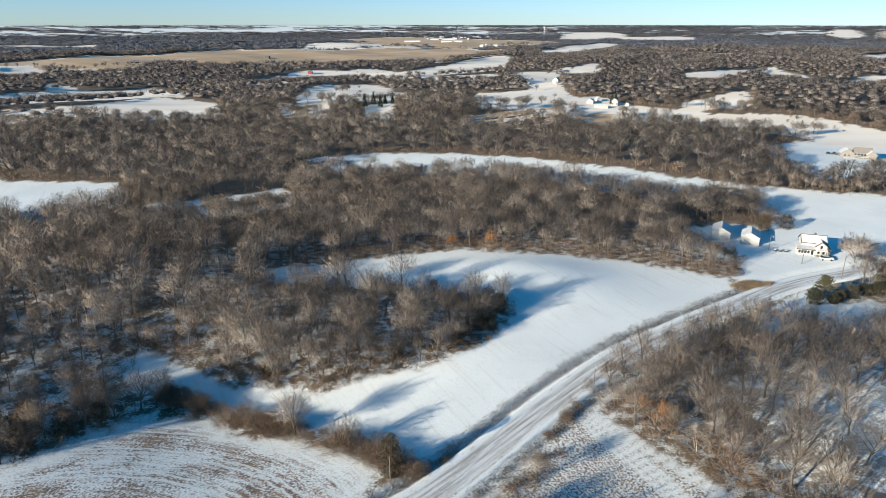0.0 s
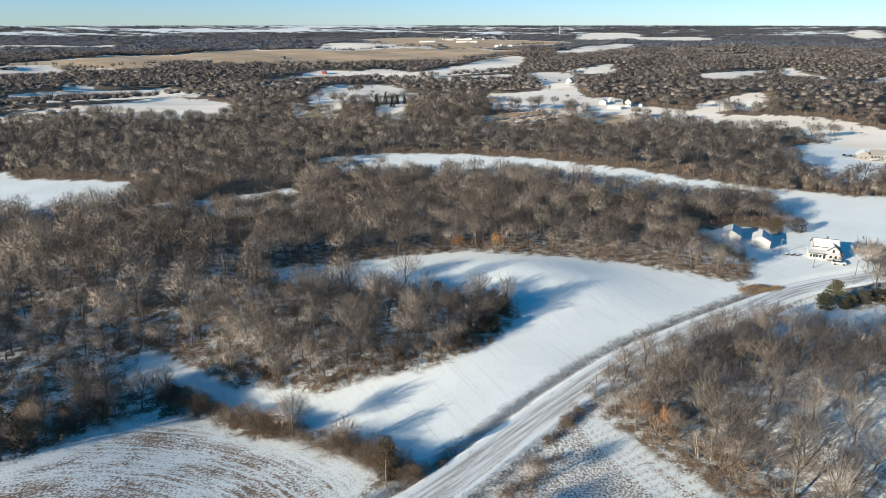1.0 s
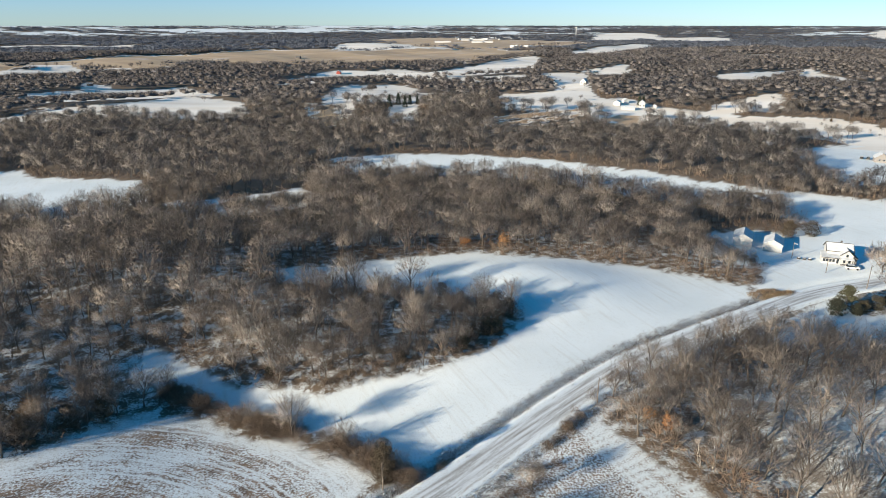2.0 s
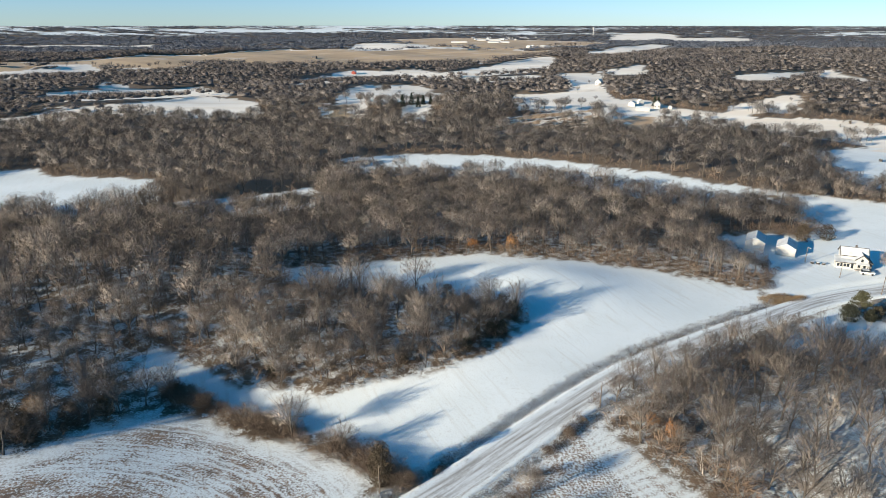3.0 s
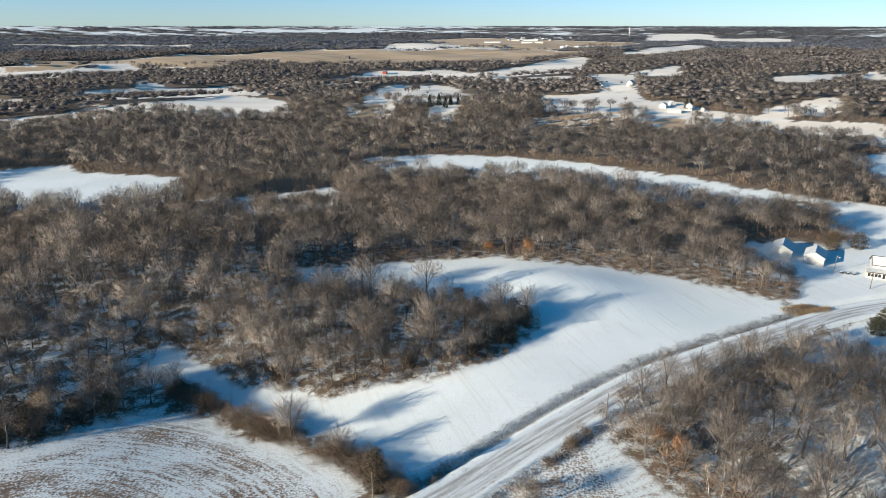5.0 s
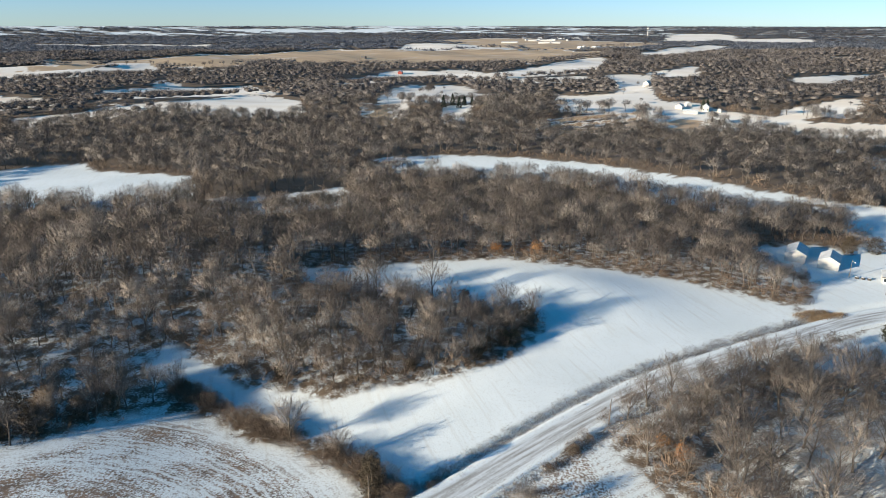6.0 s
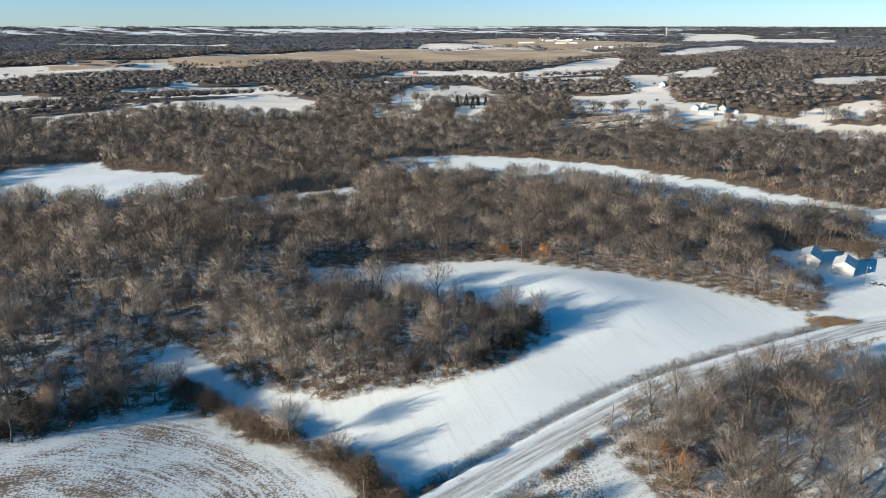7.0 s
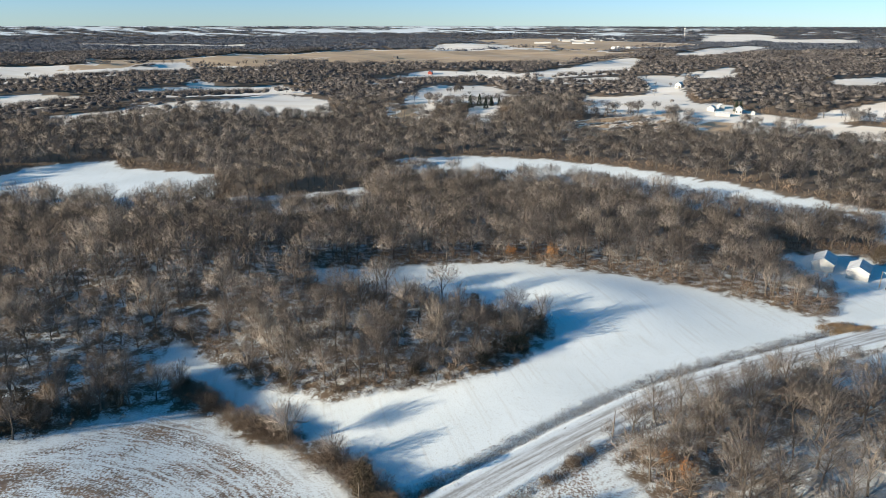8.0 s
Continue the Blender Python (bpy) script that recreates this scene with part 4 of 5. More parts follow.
def place_woods():
    x, y = spots(8.7, 330, 640)
    k = wooded(x, y, 2.0)
    x, y = x[k], y[k]
    shapes = [wood_tree(60 + s, 10.0 + 0.5 * s, 6.0 - 0.2 * s, 5, 300, 0.18, 1.7, 1) for s in range(5)]
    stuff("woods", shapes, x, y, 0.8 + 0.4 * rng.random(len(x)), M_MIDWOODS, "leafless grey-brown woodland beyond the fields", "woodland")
    # lone trees and saplings on the hill pastures
    x, y = spots(15.0, 470, 1150)
    k = (rng.random(len(x)) < 0.06) & ~wooded(x, y, 2.0) & (np.sin(x / 31) * np.sin(y / 43 + 1) > -0.1)
    for p in STUBBLE.values():
        k &= open_depth(p, x, y, 30) < 0
    stuff("pasture_saplings", shapes, x[k], y[k], 0.25 + 0.4 * rng.random(k.sum()), M_MIDWOODS, "scattered leafless saplings on snowy hill pastures", "saplings")
    x, y = spots(11.8, 640, 1350)
    k = wooded(x, y, 3.0)
    x, y = x[k], y[k]
    shapes = [wood_tree(70 + s, 8.6 + 0.8 * s, 7.6, 0, 72, 0.42, 2.4, 1) for s in range(5)]
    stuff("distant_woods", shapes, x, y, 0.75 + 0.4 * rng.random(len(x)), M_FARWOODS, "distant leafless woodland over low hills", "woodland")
    x, y = spots(19.0, 1350, 2100)
    k = wooded(x, y, 6.0)
    x, y = x[k], y[k]
    shapes = [far_clump(80 + s, 16.0, 8.4 + 0.8 * s, 60, 3.4) for s in range(5)]
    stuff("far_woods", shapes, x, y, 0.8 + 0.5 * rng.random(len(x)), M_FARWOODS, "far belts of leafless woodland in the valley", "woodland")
    x, y = spots(27.0, 2100, 3100)
    k = wooded(x, y, 6.0)
    x, y = x[k], y[k]
    shapes = [far_clump(95 + s, 24.0, 7.5 + 0.7 * s, 36, 5.0, 2) for s in range(5)]
    stuff("valley_woods", shapes, x, y, 0.8 + 0.5 * rng.random(len(x)), M_HAZEWOODS, "far belts of leafless woodland tinted blue-grey for haze", "woodland")


def place_brush():
    """Undergrowth in the woods, thickest along their edges."""
    x, y = spots(3.1, 70, 310)
    edge = np.full(len(x), -1e3)
    for p in ALL_OPEN:
        edge = np.maximum(edge, depth_in(p, x, y, 30))
    d, _ = line_gap(ROAD_LINE[::3], x, y)
    edge = np.maximum(edge, 9.0 - d)
    k = (edge < -0.8) & clear_of(x, y) & (rng.random(len(x)) < np.where((edge > -10) | ((x > 30) & (x < 64) & (y < 160)), 0.95, np.where((x > 60) & (y < 172), 0.34, 0.45))) & ((d > 9) | (y > 300))
    big = np.where(edge[k] > -10, 1.8, 0.85)
    shapes = [bush(90 + s, 2.1 + 0.25 * s, 1.9, 100, 0.06) for s in range(5)]
    stuff("undergrowth", shapes, x[k], y[k], big * (0.45 + 0.75 * rng.random(k.sum())), M_BRUSH, "brown leafless undergrowth between the trees", "undergrowth")


def place_field_edge():
    """Low brush along the edges of the farther fields."""
    x, y = spots(3.6, 310, 700)
    edge = np.full(len(x), -1e3)
    for p in ALL_OPEN:
        edge = np.maximum(edge, open_depth(p, x, y, 30))
    k = (edge < -0.5) & (edge > -9) & (rng.random(len(x)) < 0.8)
    shapes = [bush(190 + s, 3.0 + 0.4 * s, 2.2, 22, 0.28) for s in range(4)]
    stuff("field_edge_brush", shapes, x[k], y[k], 0.75 + 0.75 * rng.random(k.sum()), M_BRUSH, "brown brush along distant field edges", "undergrowth")


def place_fence_row():
    """A row of trees and brush beyond the farm field."""
    p = curve_points([(140, 326), (160, 318), (190, 309), (225, 299), (290, 281)], 1.0)
    i = rng.integers(0, len(p), 130)
    x, y = (p[i] + rng.normal(size=(130, 2)) * 3.5).T
    stuff("fence_row", [wood_tree(150 + s, 6.0 + s, 2.8, 5, 220, 0.12, 1.1) for s in range(4)], x, y, 0.55 + 0.75 * rng.random(130), M_WOODS, "row of small leafless trees along a field fence", "woodland")


def place_tree_rows():
    """Lines of trees between the fields of the valley."""
    spots_ = []
    for line in TREE_ROWS:
        p = curve_points(line, 4.0)
        n = len(p) // 2
        far = np.hypot(*p[0]) / 1500
        spots_.append(p[rng.integers(0, len(p), n)] + rng.normal(size=(n, 2)) * 6 * far)
    x, y = np.vstack(spots_).T
    stuff("field_tree_rows", [wood_tree(160 + s, 8.0 + s, 4.2, 4, 60, 0.45, 2.0, 1) for s in range(4)], x, y, 0.6 + 0.5 * rng.random(len(x)), M_FARWOODS, "rows of leafless trees between far fields", "woodland")


def place_skyline_woods():
    x, y = spots(42.0, 3100, 4600)
    k = wooded(x, y, 6.0) & (far_open(x, y) < 0.4)
    x, y = x[k], y[k]
    shapes = [far_clump(85 + s, 44.0, 5.0 + 0.7 * s, 18, 9.0, 2) for s in range(4)]
    stuff("skyline_woods", shapes, x, y, 0.8 + 0.3 * rng.random(len(x)), M_HAZEWOODS, "belts of woodland below the skyline tinted blue-grey for haze", "woodland")


place_trees()
place_woods()
place_skyline_woods()
place_brush()
place_field_edge()
place_fence_row()
place_tree_rows()


# ---- hedgerow, single trees, evergreens ----
def at_ground(x, y, rz=0.0, sink=0.05, size=1.0):
    return pose(x, y, float(surface(x, y)) - sink, 0, 0, rz) @ Matrix.Scale(size, 4)


def shrub_thing(seed, h, spread, n, material, name, label, group):
    v, f = bush(seed, h, spread, n, 0.036)
    return tagged(new(name, mesh_from(name, v, f, [material])), label, "shrub", group)


def along(pts, n, wide):
    """n uneven spots along a plan line."""
    p = curve_points(pts, 0.5)
    i = np.sort(rng.integers(0, len(p), n))
    return p[i] + (rng.random((n, 2)) - 0.5) * 2 * wide


def spread_copies(protos, spots_, lo, hi):
    used = set()
    for x, y in spots_:
        k = int(rng.integers(0, len(protos)))
        m = at_ground(x, y, rng.random() * 360, 0.1, lo + (hi - lo) * rng.random())
        if k in used:
            copy_thing(protos[k], m).matrix_world = m
        else:
            protos[k].matrix_world = m
            used.add(k)
    for k, p in enumerate(protos):
        if k not in used:
            for o in (*p.children_recursive, p):
                bpy.data.objects.remove(o)


hedge = [shrub_thing(200 + s, 2.5 + 0.25 * s, 2.3, 640, M_SHRUB, "hedge_shrub", "bushy brown leafless shrub in a snowy hedgerow", "hedgerow shrubs") for s in range(4)]
spread_copies(hedge, along(HEDGE, 64, 1.7), 0.9, 1.6)
edge = [shrub_thing(210 + s, 2.0 + 0.25 * s, 2.0, 360, M_SHRUB, "wood_edge_shrub", "russet-brown leafless brush at the wood's edge", "wood-edge shrubs") for s in range(4)]
EDGES = [([(22, 111), (25, 116), (28, 121), (31, 124)], 22, 0.9), ([(148, 214), (151, 217), (154, 219)], 12, 2.5), ([(33, 128), (40, 136), (50, 143), (58, 148)], 24, 2.5), ([(33, 127), (38, 119), (46, 108), (52, 96)], 18, 1.5), ([(9, 88), (13, 94), (18, 101), (22, 106)], 26, 2.8), ([(-8, 101), (-2, 103.5), (5, 109)], 14, 1.3),
         ([(-64, 150), (-54, 144), (-42, 139), (-30, 138), (-18, 139.5), (-8, 144), (2, 148), (11, 154), (19, 165)], 46, 1.6),
         ([(-62, 205), (-44, 211), (-21, 219), (-5, 224), (10, 226), (24, 223), (44, 219), (63, 215), (81, 208), (96, 200)], 60, 1.8),
         ([(96, 201), (100, 207), (103, 214), (106, 222), (102, 231)], 46, 4.0), ([(84, 160), (95, 166), (106, 171)], 10, 2.0)]
spread_copies(edge, np.vstack([along(*e) for e in EDGES]), 0.4, 0.9)


def straw_patch():
    """Mound of tall dry grass beside the road."""
    n = 900
    a, u = rng.random(n) * 2 * np.pi, np.sqrt(rng.random(n))
    c, s = math.cos(radians(14)), math.sin(radians(14))
    ex, ey = np.cos(a) * u * 8.0, np.sin(a) * u * 3.0
    x, y = 99.8 + ex * c - ey * s, 191.6 + ex * s + ey * c
    v, f, t, _, _ = scatter([bush(300 + k, 0.9, 0.9, 9, 0.09) for k in range(4)], x, y, 0.6 + 0.7 * rng.random(n), surface(x, y) + 0.7 * (1 - u ** 2))
    m = twig_material("tall_straw", (0.27, 0.185, 0.11), (0.20, 0.14, 0.085), (0.32, 0.23, 0.14), False)
    tagged(new("dry_grass_patch", mesh_from("dry_grass_patch", v, f, [m], {"tone": t})), "mound of tall tan dry grass in snow", "grass", kind="stuff")


def verge_tufts():
    """Snow-dusted grass tufts in the ditch and on the verge of the road."""
    p = curve_points(ROAD, 0.25)
    t = np.gradient(p, axis=0)
    t /= np.hypot(t[:, 0], t[:, 1])[:, None]
    nrm = np.column_stack([-t[:, 1], t[:, 0]])
    keep = np.where((p[:, 1] > 70) & (p[:, 0] < 200))[0]
    i = np.concatenate([rng.choice(keep, 3800), rng.choice(keep[p[keep, 0] < 60], 1600)])
    left = np.arange(len(i)) < 3800
    off = np.where(left, 6.7 + rng.normal(size=len(i)) * 0.95, -6.0 + rng.normal(size=len(i)) * 1.0)
    x, y = (p[i] + nrm[i] * off[:, None]).T
    keep = ~(left & (x > 95))
    x, y = x[keep], y[keep]
    shapes = [bush(310 + k, 0.62, 0.7, 11, 0.075) for k in range(4)]
    stuff("verge_grass", shapes, x, y, 0.5 + 0.9 * rng.random(len(x)), M_TUFT, "dark tufts of dead grass poking through verge snow", "grass")


def meadow_tufts():
    x, y = spots(1.15, 60, 140, -60, 45)
    k = np.zeros(len(x), bool)
    for p in MEADOWS.values():
        k |= depth_in(p, x, y, 20) > 1.0
    k &= (np.sin(x * 0.16 + y * 0.5) + np.sin(x * 0.05 - y * 0.11 + 1) + 0.8 * rng.normal(size=len(x))) > 0.9
    shapes = [bush(320 + q, 0.32, 0.5, 6, 0.07) for q in range(4)]
    stuff("meadow_grass", shapes, x[k], y[k], 0.5 + 0.9 * rng.random(k.sum()), M_TUFT, "short brown grass stubble in thin meadow snow", "grass")


def snow_clods():
    """Broken snow thrown up along both edges of the road and over its ditch."""
    lumps = []
    for q in range(4):
        r = np.random.default_rng(330 + q)
        v = np.array([(1, 0, 0), (0, 1, 0), (-1, 0, 0), (0, -1, 0), (0, 0, 0.8), (0, 0, -0.5)]) * (0.7 + 0.6 * r.random((6, 1)))
        lumps.append((v, np.array([(0, 1, 4), (1, 2, 4), (2, 3, 4), (3, 0, 4), (1, 0, 5), (2, 1, 5), (3, 2, 5), (0, 3, 5)])))
    p = curve_points(ROAD, 0.25)
    t = np.gradient(p, axis=0)
    t /= np.hypot(t[:, 0], t[:, 1])[:, None]
    nrm = np.column_stack([-t[:, 1], t[:, 0]])
    keep = np.where((p[:, 1] > 80) & (p[:, 0] < 92))[0]
    i = rng.choice(keep, 3600)
    side = rng.random(len(i)) < 0.7
    off = np.where(side, 6.3 + rng.normal(size=len(i)) * 1.3, -4.9 + rng.normal(size=len(i)) * 0.7)
    ok = np.abs(off) > 4.0
    x, y = (p[i] + nrm[i] * off[:, None])[ok].T
    v, f, tone, _, _ = scatter(lumps, x, y, 0.05 + 0.13 * rng.random(len(x)) ** 2, surface(x, y) + 0.02)
    tagged(new("snow_clods", mesh_from("snow_clods", v, f, [M_CLOD], {"tone": tone})), "broken white snow clods along the road verge", "snow", kind="stuff")


straw_patch()
verge_tufts()
snow_clods()
meadow_tufts()


def single_tree(name, seed, x, y, label, category="tree", size=1.0, **kw):
    t = tree_thing(name, seed, label, category, "", **kw)
    t.matrix_world = at_ground(x, y, seed * 37 % 360, 0.05, size)
    return t


single_tree("hedgerow_tree", 401, -32.0, 117.0, "leafless rounded hedgerow tree above brown shrubs", h=11.5, spread=5.0, limbs=11, fork=0.2, dense=1600)
single_tree("hedgerow_tree", 402, -20.0, 111.8, "small leafless hedgerow tree with thin twigs", h=8.0, spread=3.6, limbs=10, fork=0.2, dense=600)
single_tree("roadside_tree", 403, 17.5, 98.0, "small leafless tree beside the snowy road", h=7.0, spread=3.2, fork=0.2)
single_tree("yard_tree", 404, 146.0, 213.0, "large leafless spreading tree beside the farmhouse", width=0.075, h=10.0, spread=7.2, limbs=14, subs=7, twigs=14, fork=0.14, dense=3000)
single_tree("yard_tree", 405, 93.0, 168.5, "small leafless tree beside the snowy lane", h=6.0, spread=2.6)
for k, (x, y) in enumerate([(3, 78), (8, 73), (14, 70), (20, 68)]):
    single_tree("meadow_tree", 430 + k, x, y, "leafless tree at the foot of the roadside meadow", h=9.5 + k % 2, spread=4.2)
for k, (x, y) in enumerate([(-73, 122), (-69, 126), (-77.5, 118), (-64.5, 128.5), (-83, 113)]):
    single_tree("meadow_edge_tree", 410 + k, x, y, "pale leafless tree at the edge of the snowy meadow", h=9.5 + k % 3, spread=3.6, limbs=10, fork=0.25)
for k, (x, y) in enumerate([(36, 133), (41, 138.5), (47, 143), (55, 148), (62, 152.5), (69, 156)]):
    single_tree("roadside_tree", 420 + k, x + 2.5, y - 2.5, "leafless tree leaning over the snowy road verge", h=8.5 + (k * 7) % 3, spread=3.8, limbs=10, fork=0.2)


def leafy_thing(name, seed, label, parts_, x, y, size=1.0, rz=0.0):
    """An evergreen or leaf-holding tree: trunk and foliage."""
    root = empty(name, at_ground(x, y, rz, 0.1, size))
    for pname, (v, f), mat in parts_:
        new(pname, mesh_from(pname, v, f, [mat])).parent = root
    return tagged(root, label, "tree")


def cedar(seed, h, w, x, y, mat, label, n=900, cone=False, name="cedar"):
    s = Sticks(seed)
    s.limb([(0, 0, -0.3), (0.05, 0, h * 0.5), (0, 0.05, h * 0.95)], [0.14, 0.09, 0.02], 5)
    if cone:
        lumps = foliage(seed + 1, lambda u, v: (w * (1 - u) ** 0.8 * (0.35 + 0.65 * v ** 0.5), 0.25 + u * h * 0.98), n, 0.9)
    else:
        # an uneven egg-shaped bush with ragged shoots
        lumps = foliage(seed + 1, lambda u, v: (w * np.sqrt(np.maximum(0.0, 1 - (1.9 * u - 0.75) ** 2 / 1.35)) * (0.3 + 0.7 * v ** 0.5) * (0.85 + 0.2 * np.sin(u * 17 + seed)), 0.1 + u * h * (0.8 + 0.2 * v)), n * 2, 0.27)
    return leafy_thing(name, seed, label, [("trunk", s.done(), M_BARK), ("foliage", lumps, mat)], x, y, 1.0, seed * 31)


def pine(seed, h, w, x, y, label):
    """Open-crowned pine: needle clusters on separate boughs."""
    s, fo = Sticks(seed), Sticks(seed + 1)
    fo.phase = 1.0
    r = s.r
    s.limb([(0, 0, -0.3), (0.1, 0, h * 0.5), (0, 0.1, h * 0.95)], [0.2, 0.13, 0.03], 6)
    for k in range(15):
        u = 0.3 + 0.68 * k / 15
        az = k * 2.4
        reach = w * (1.15 - u) * (0.7 + 0.5 * r.random())
        b = bent(r, (0, 0, h * u), (math.cos(az), math.sin(az), 0.35), reach, 2, 0.1, 0.15)
        s.limb(b, [0.05, 0.035, 0.01], 3)
        dome_twigs(fo, 130, b[2], 1.15, 0.75, 0.55, 0.16, 0.8, 0.2)
        dome_twigs(fo, 80, b[1], 1.0, 0.65, 0.55, 0.16, 0.8, 0.2)
    return leafy_thing("pine", seed, label, [("trunk", s.done(), M_BARK), ("foliage", fo.done(), M_PINE)], x, y)


cedar(501, 3.6, 2.2, -64.5, 131.0, M_CEDAR, "dark evergreen cedar in the brown hedgerow")
cedar(502, 9.2, 2.6, -10.0, 101.2, M_CEDAR, "bronze-brown winter cedar beside the road verge", 1900)
for k, (x, y, h) in enumerate([(-85, 109, 6.5), (-80, 115.5, 6.0), (-90.5, 105, 7.5), (-75.5, 121, 5.0), (-95, 109, 7.0), (-87, 114, 7.0), (-99, 103, 7.5), (-92, 113, 6.5)]):
    cedar(510 + k, h, h * 0.46, x, y, M_CEDAR, "bronze-brown cedar at the meadow's wooded edge", 1000)
for k, (x, y, h) in enumerate([(-12, 146, 3.5), (4, 152, 4.0), (10, 160, 4.5), (14, 176, 5.0), (-3, 185, 4.0), (-44, 141, 3.0), (16, 170, 5.5), (12, 165, 5.0), (17, 173.5, 4.5), (6, 157, 4.5), (13, 160, 4.5), (9, 170, 5.5), (3, 176, 5.0)]):
    cedar(700 + k, h, h * 0.5, x, y, M_YEW if k % 3 else M_CEDAR, "dark cedar below leafless trees", 600)
cedar(530, 7.0, 3.0, 131, 250, M_CEDAR, "dark cedar behind the white sheds", 1200)
cedar(531, 6.5, 3.6, 141, 252, M_CEDAR, "broad dark cedar behind the white sheds", 1300)
pine(540, 7.5, 3.4, 116.5, 180.5, "green pine beside the snowy road")
pine(541, 9.0, 3.6, 139.0, 187.5, "tall green pine beside the snowy road")
for k, (x, y, h) in enumerate([(112, 177, 4.2), (121, 180, 3.0), (126, 182, 3.6), (131, 184, 3.2), (135, 183, 4.0), (113.5, 180.5, 3.4), (118, 177.5, 2.8), (142, 189, 4.5), (137, 186, 3.0)]):
    cedar(550 + k, h * 1.2, h * 0.72, x, y, M_YEW, "low dark cedar in roadside brush", 900)
FIRS = [(-73, 608, 11.5), (-66, 620, 11), (-58, 605, 9.5), (-55, 622, 8.5), (-48, 625, 7), (158, 612, 9), (163, 618, 8)]
for k, (x, y, h) in enumerate(FIRS):
    cedar(560 + k, h, h * 0.27, x, y, M_FIR, "dark conical fir beside a distant farm", 420, True, "fir")


for k in range(16):
    px, py = 276 + 44 * rng.random(), 500 + 45 * rng.random()
    cedar(580 + k, 2.0 + 2.0 * rng.random(), 1.5, px, py, M_CEDAR, "small russet cedar scattered over a snowy pasture", 90)


def leaf_oak(seed, h, w, x, y):
    (wv, wf), (cv, cf) = bare_tree(seed, h=h, spread=w, limbs=8, subs=3, twigs=8, dense=0)
    s = Sticks(seed + 5)
    s.phase = 2.0
    dome_twigs(s, 700, (0, 0, h * 0.45), w * 0.9, h * 0.42, 0.42, 0.22, 0.7, 0.0)
    return leafy_thing("oak", seed, "oak holding rust-orange dead leaves in winter", [("trunk", (wv, wf), M_BARK), ("crown", (cv, cf), M_TWIG), ("dead_foliage", s.done(), M_OAK)], x, y)


for k, (x, y, h, w) in enumerate([(17.7, 227.0, 8.5, 2.6), (3.0, 229.0, 6.0, 2.6), (47.0, 116.5, 5.0, 1.9), (44, 121, 3.5, 1.6), (333, 526, 10, 5), (-90, 118, 6, 2.2)]):
    leaf_oak(600 + k, h, w, x, y)


def birch(seed, x, y, h, lean):
    """A slender pale-barked tree with few thin branches."""
    s = Sticks(seed)
    r = s.r
    t = bent(r, (0, 0, -0.3), (lean, 0.1, 1), h, 6, 0.02, 0.08)
    s.limb(t, [0.13, 0.12, 0.10, 0.085, 0.065, 0.045, 0.02], 6)
    c = Sticks(seed + 1)
    for k in range(16):
        p = t[2 + k % 4] + (t[3 + k % 4] - t[2 + k % 4]) * r.random()
        az = k * 2.4
        b = bent(r, p, (math.cos(az), math.sin(az), 1.1), h * (0.30 - 0.04 * (k % 4)), 3, 0.03, 0.15)
        c.limb(b, [0.03, 0.024, 0.016, 0.006], 3)
        n = 12
        c.slivers(np.repeat(b[2:3], n, 0) + r.normal(size=(n, 3)) * 0.15, b[3] + r.normal(size=(n, 3)) * 0.55, np.full(n, 0.03))
    root = empty("birch", at_ground(x, y, seed * 50 % 360, 0.05))
    new("trunk", mesh_from("trunk", *s.done(), [M_BIRCH])).parent = root
    new("crown", mesh_from("crown", *c.done(), [M_TWIG])).parent = root
    return tagged(root, "slender white-barked birch at the meadow's edge", "tree", "white birches")


for k, (x, y) in enumerate([(50, 106), (52, 105), (50, 107)]):
    birch(640 + k, x, y, 6.5 - 0.8 * k, -0.15 + 0.15 * k)


def fallen_log(seed, x, y, length, rz):
    s = Sticks(seed)
    t = bent(s.r, (0, 0, 0.25), (1, 0, 0.06), length, 5, 0.0, 0.06)
    s.limb(t, [0.24, 0.22, 0.19, 0.15, 0.1, 0.04], 7)
    b = Sticks(seed + 1)
    for k in range(4):
        b.limb(bent(s.r, t[2 + k % 3], (0.7, (-1) ** k, 0.5), length * 0.25, 3, 0.0, 0.15), [0.08, 0.06, 0.04, 0.01], 4)
    root = empty("fallen_log", at_ground(x, y, rz, 0.02))
    new("trunk", mesh_from("trunk", *s.done(), [M_BIRCH])).parent = root
    new("broken_branches", mesh_from("broken_branches", *b.done(), [M_BIRCH])).parent = root
    return tagged(root, "bleached fallen tree trunk with broken branches", "log", "fallen logs")


for k, (x, y) in enumerate([(-33, 231), (-29, 228), (-36, 125), (-39, 229)]):
    fallen_log(650 + k, x, y, 7.5 - k, -25 + 17 * k)


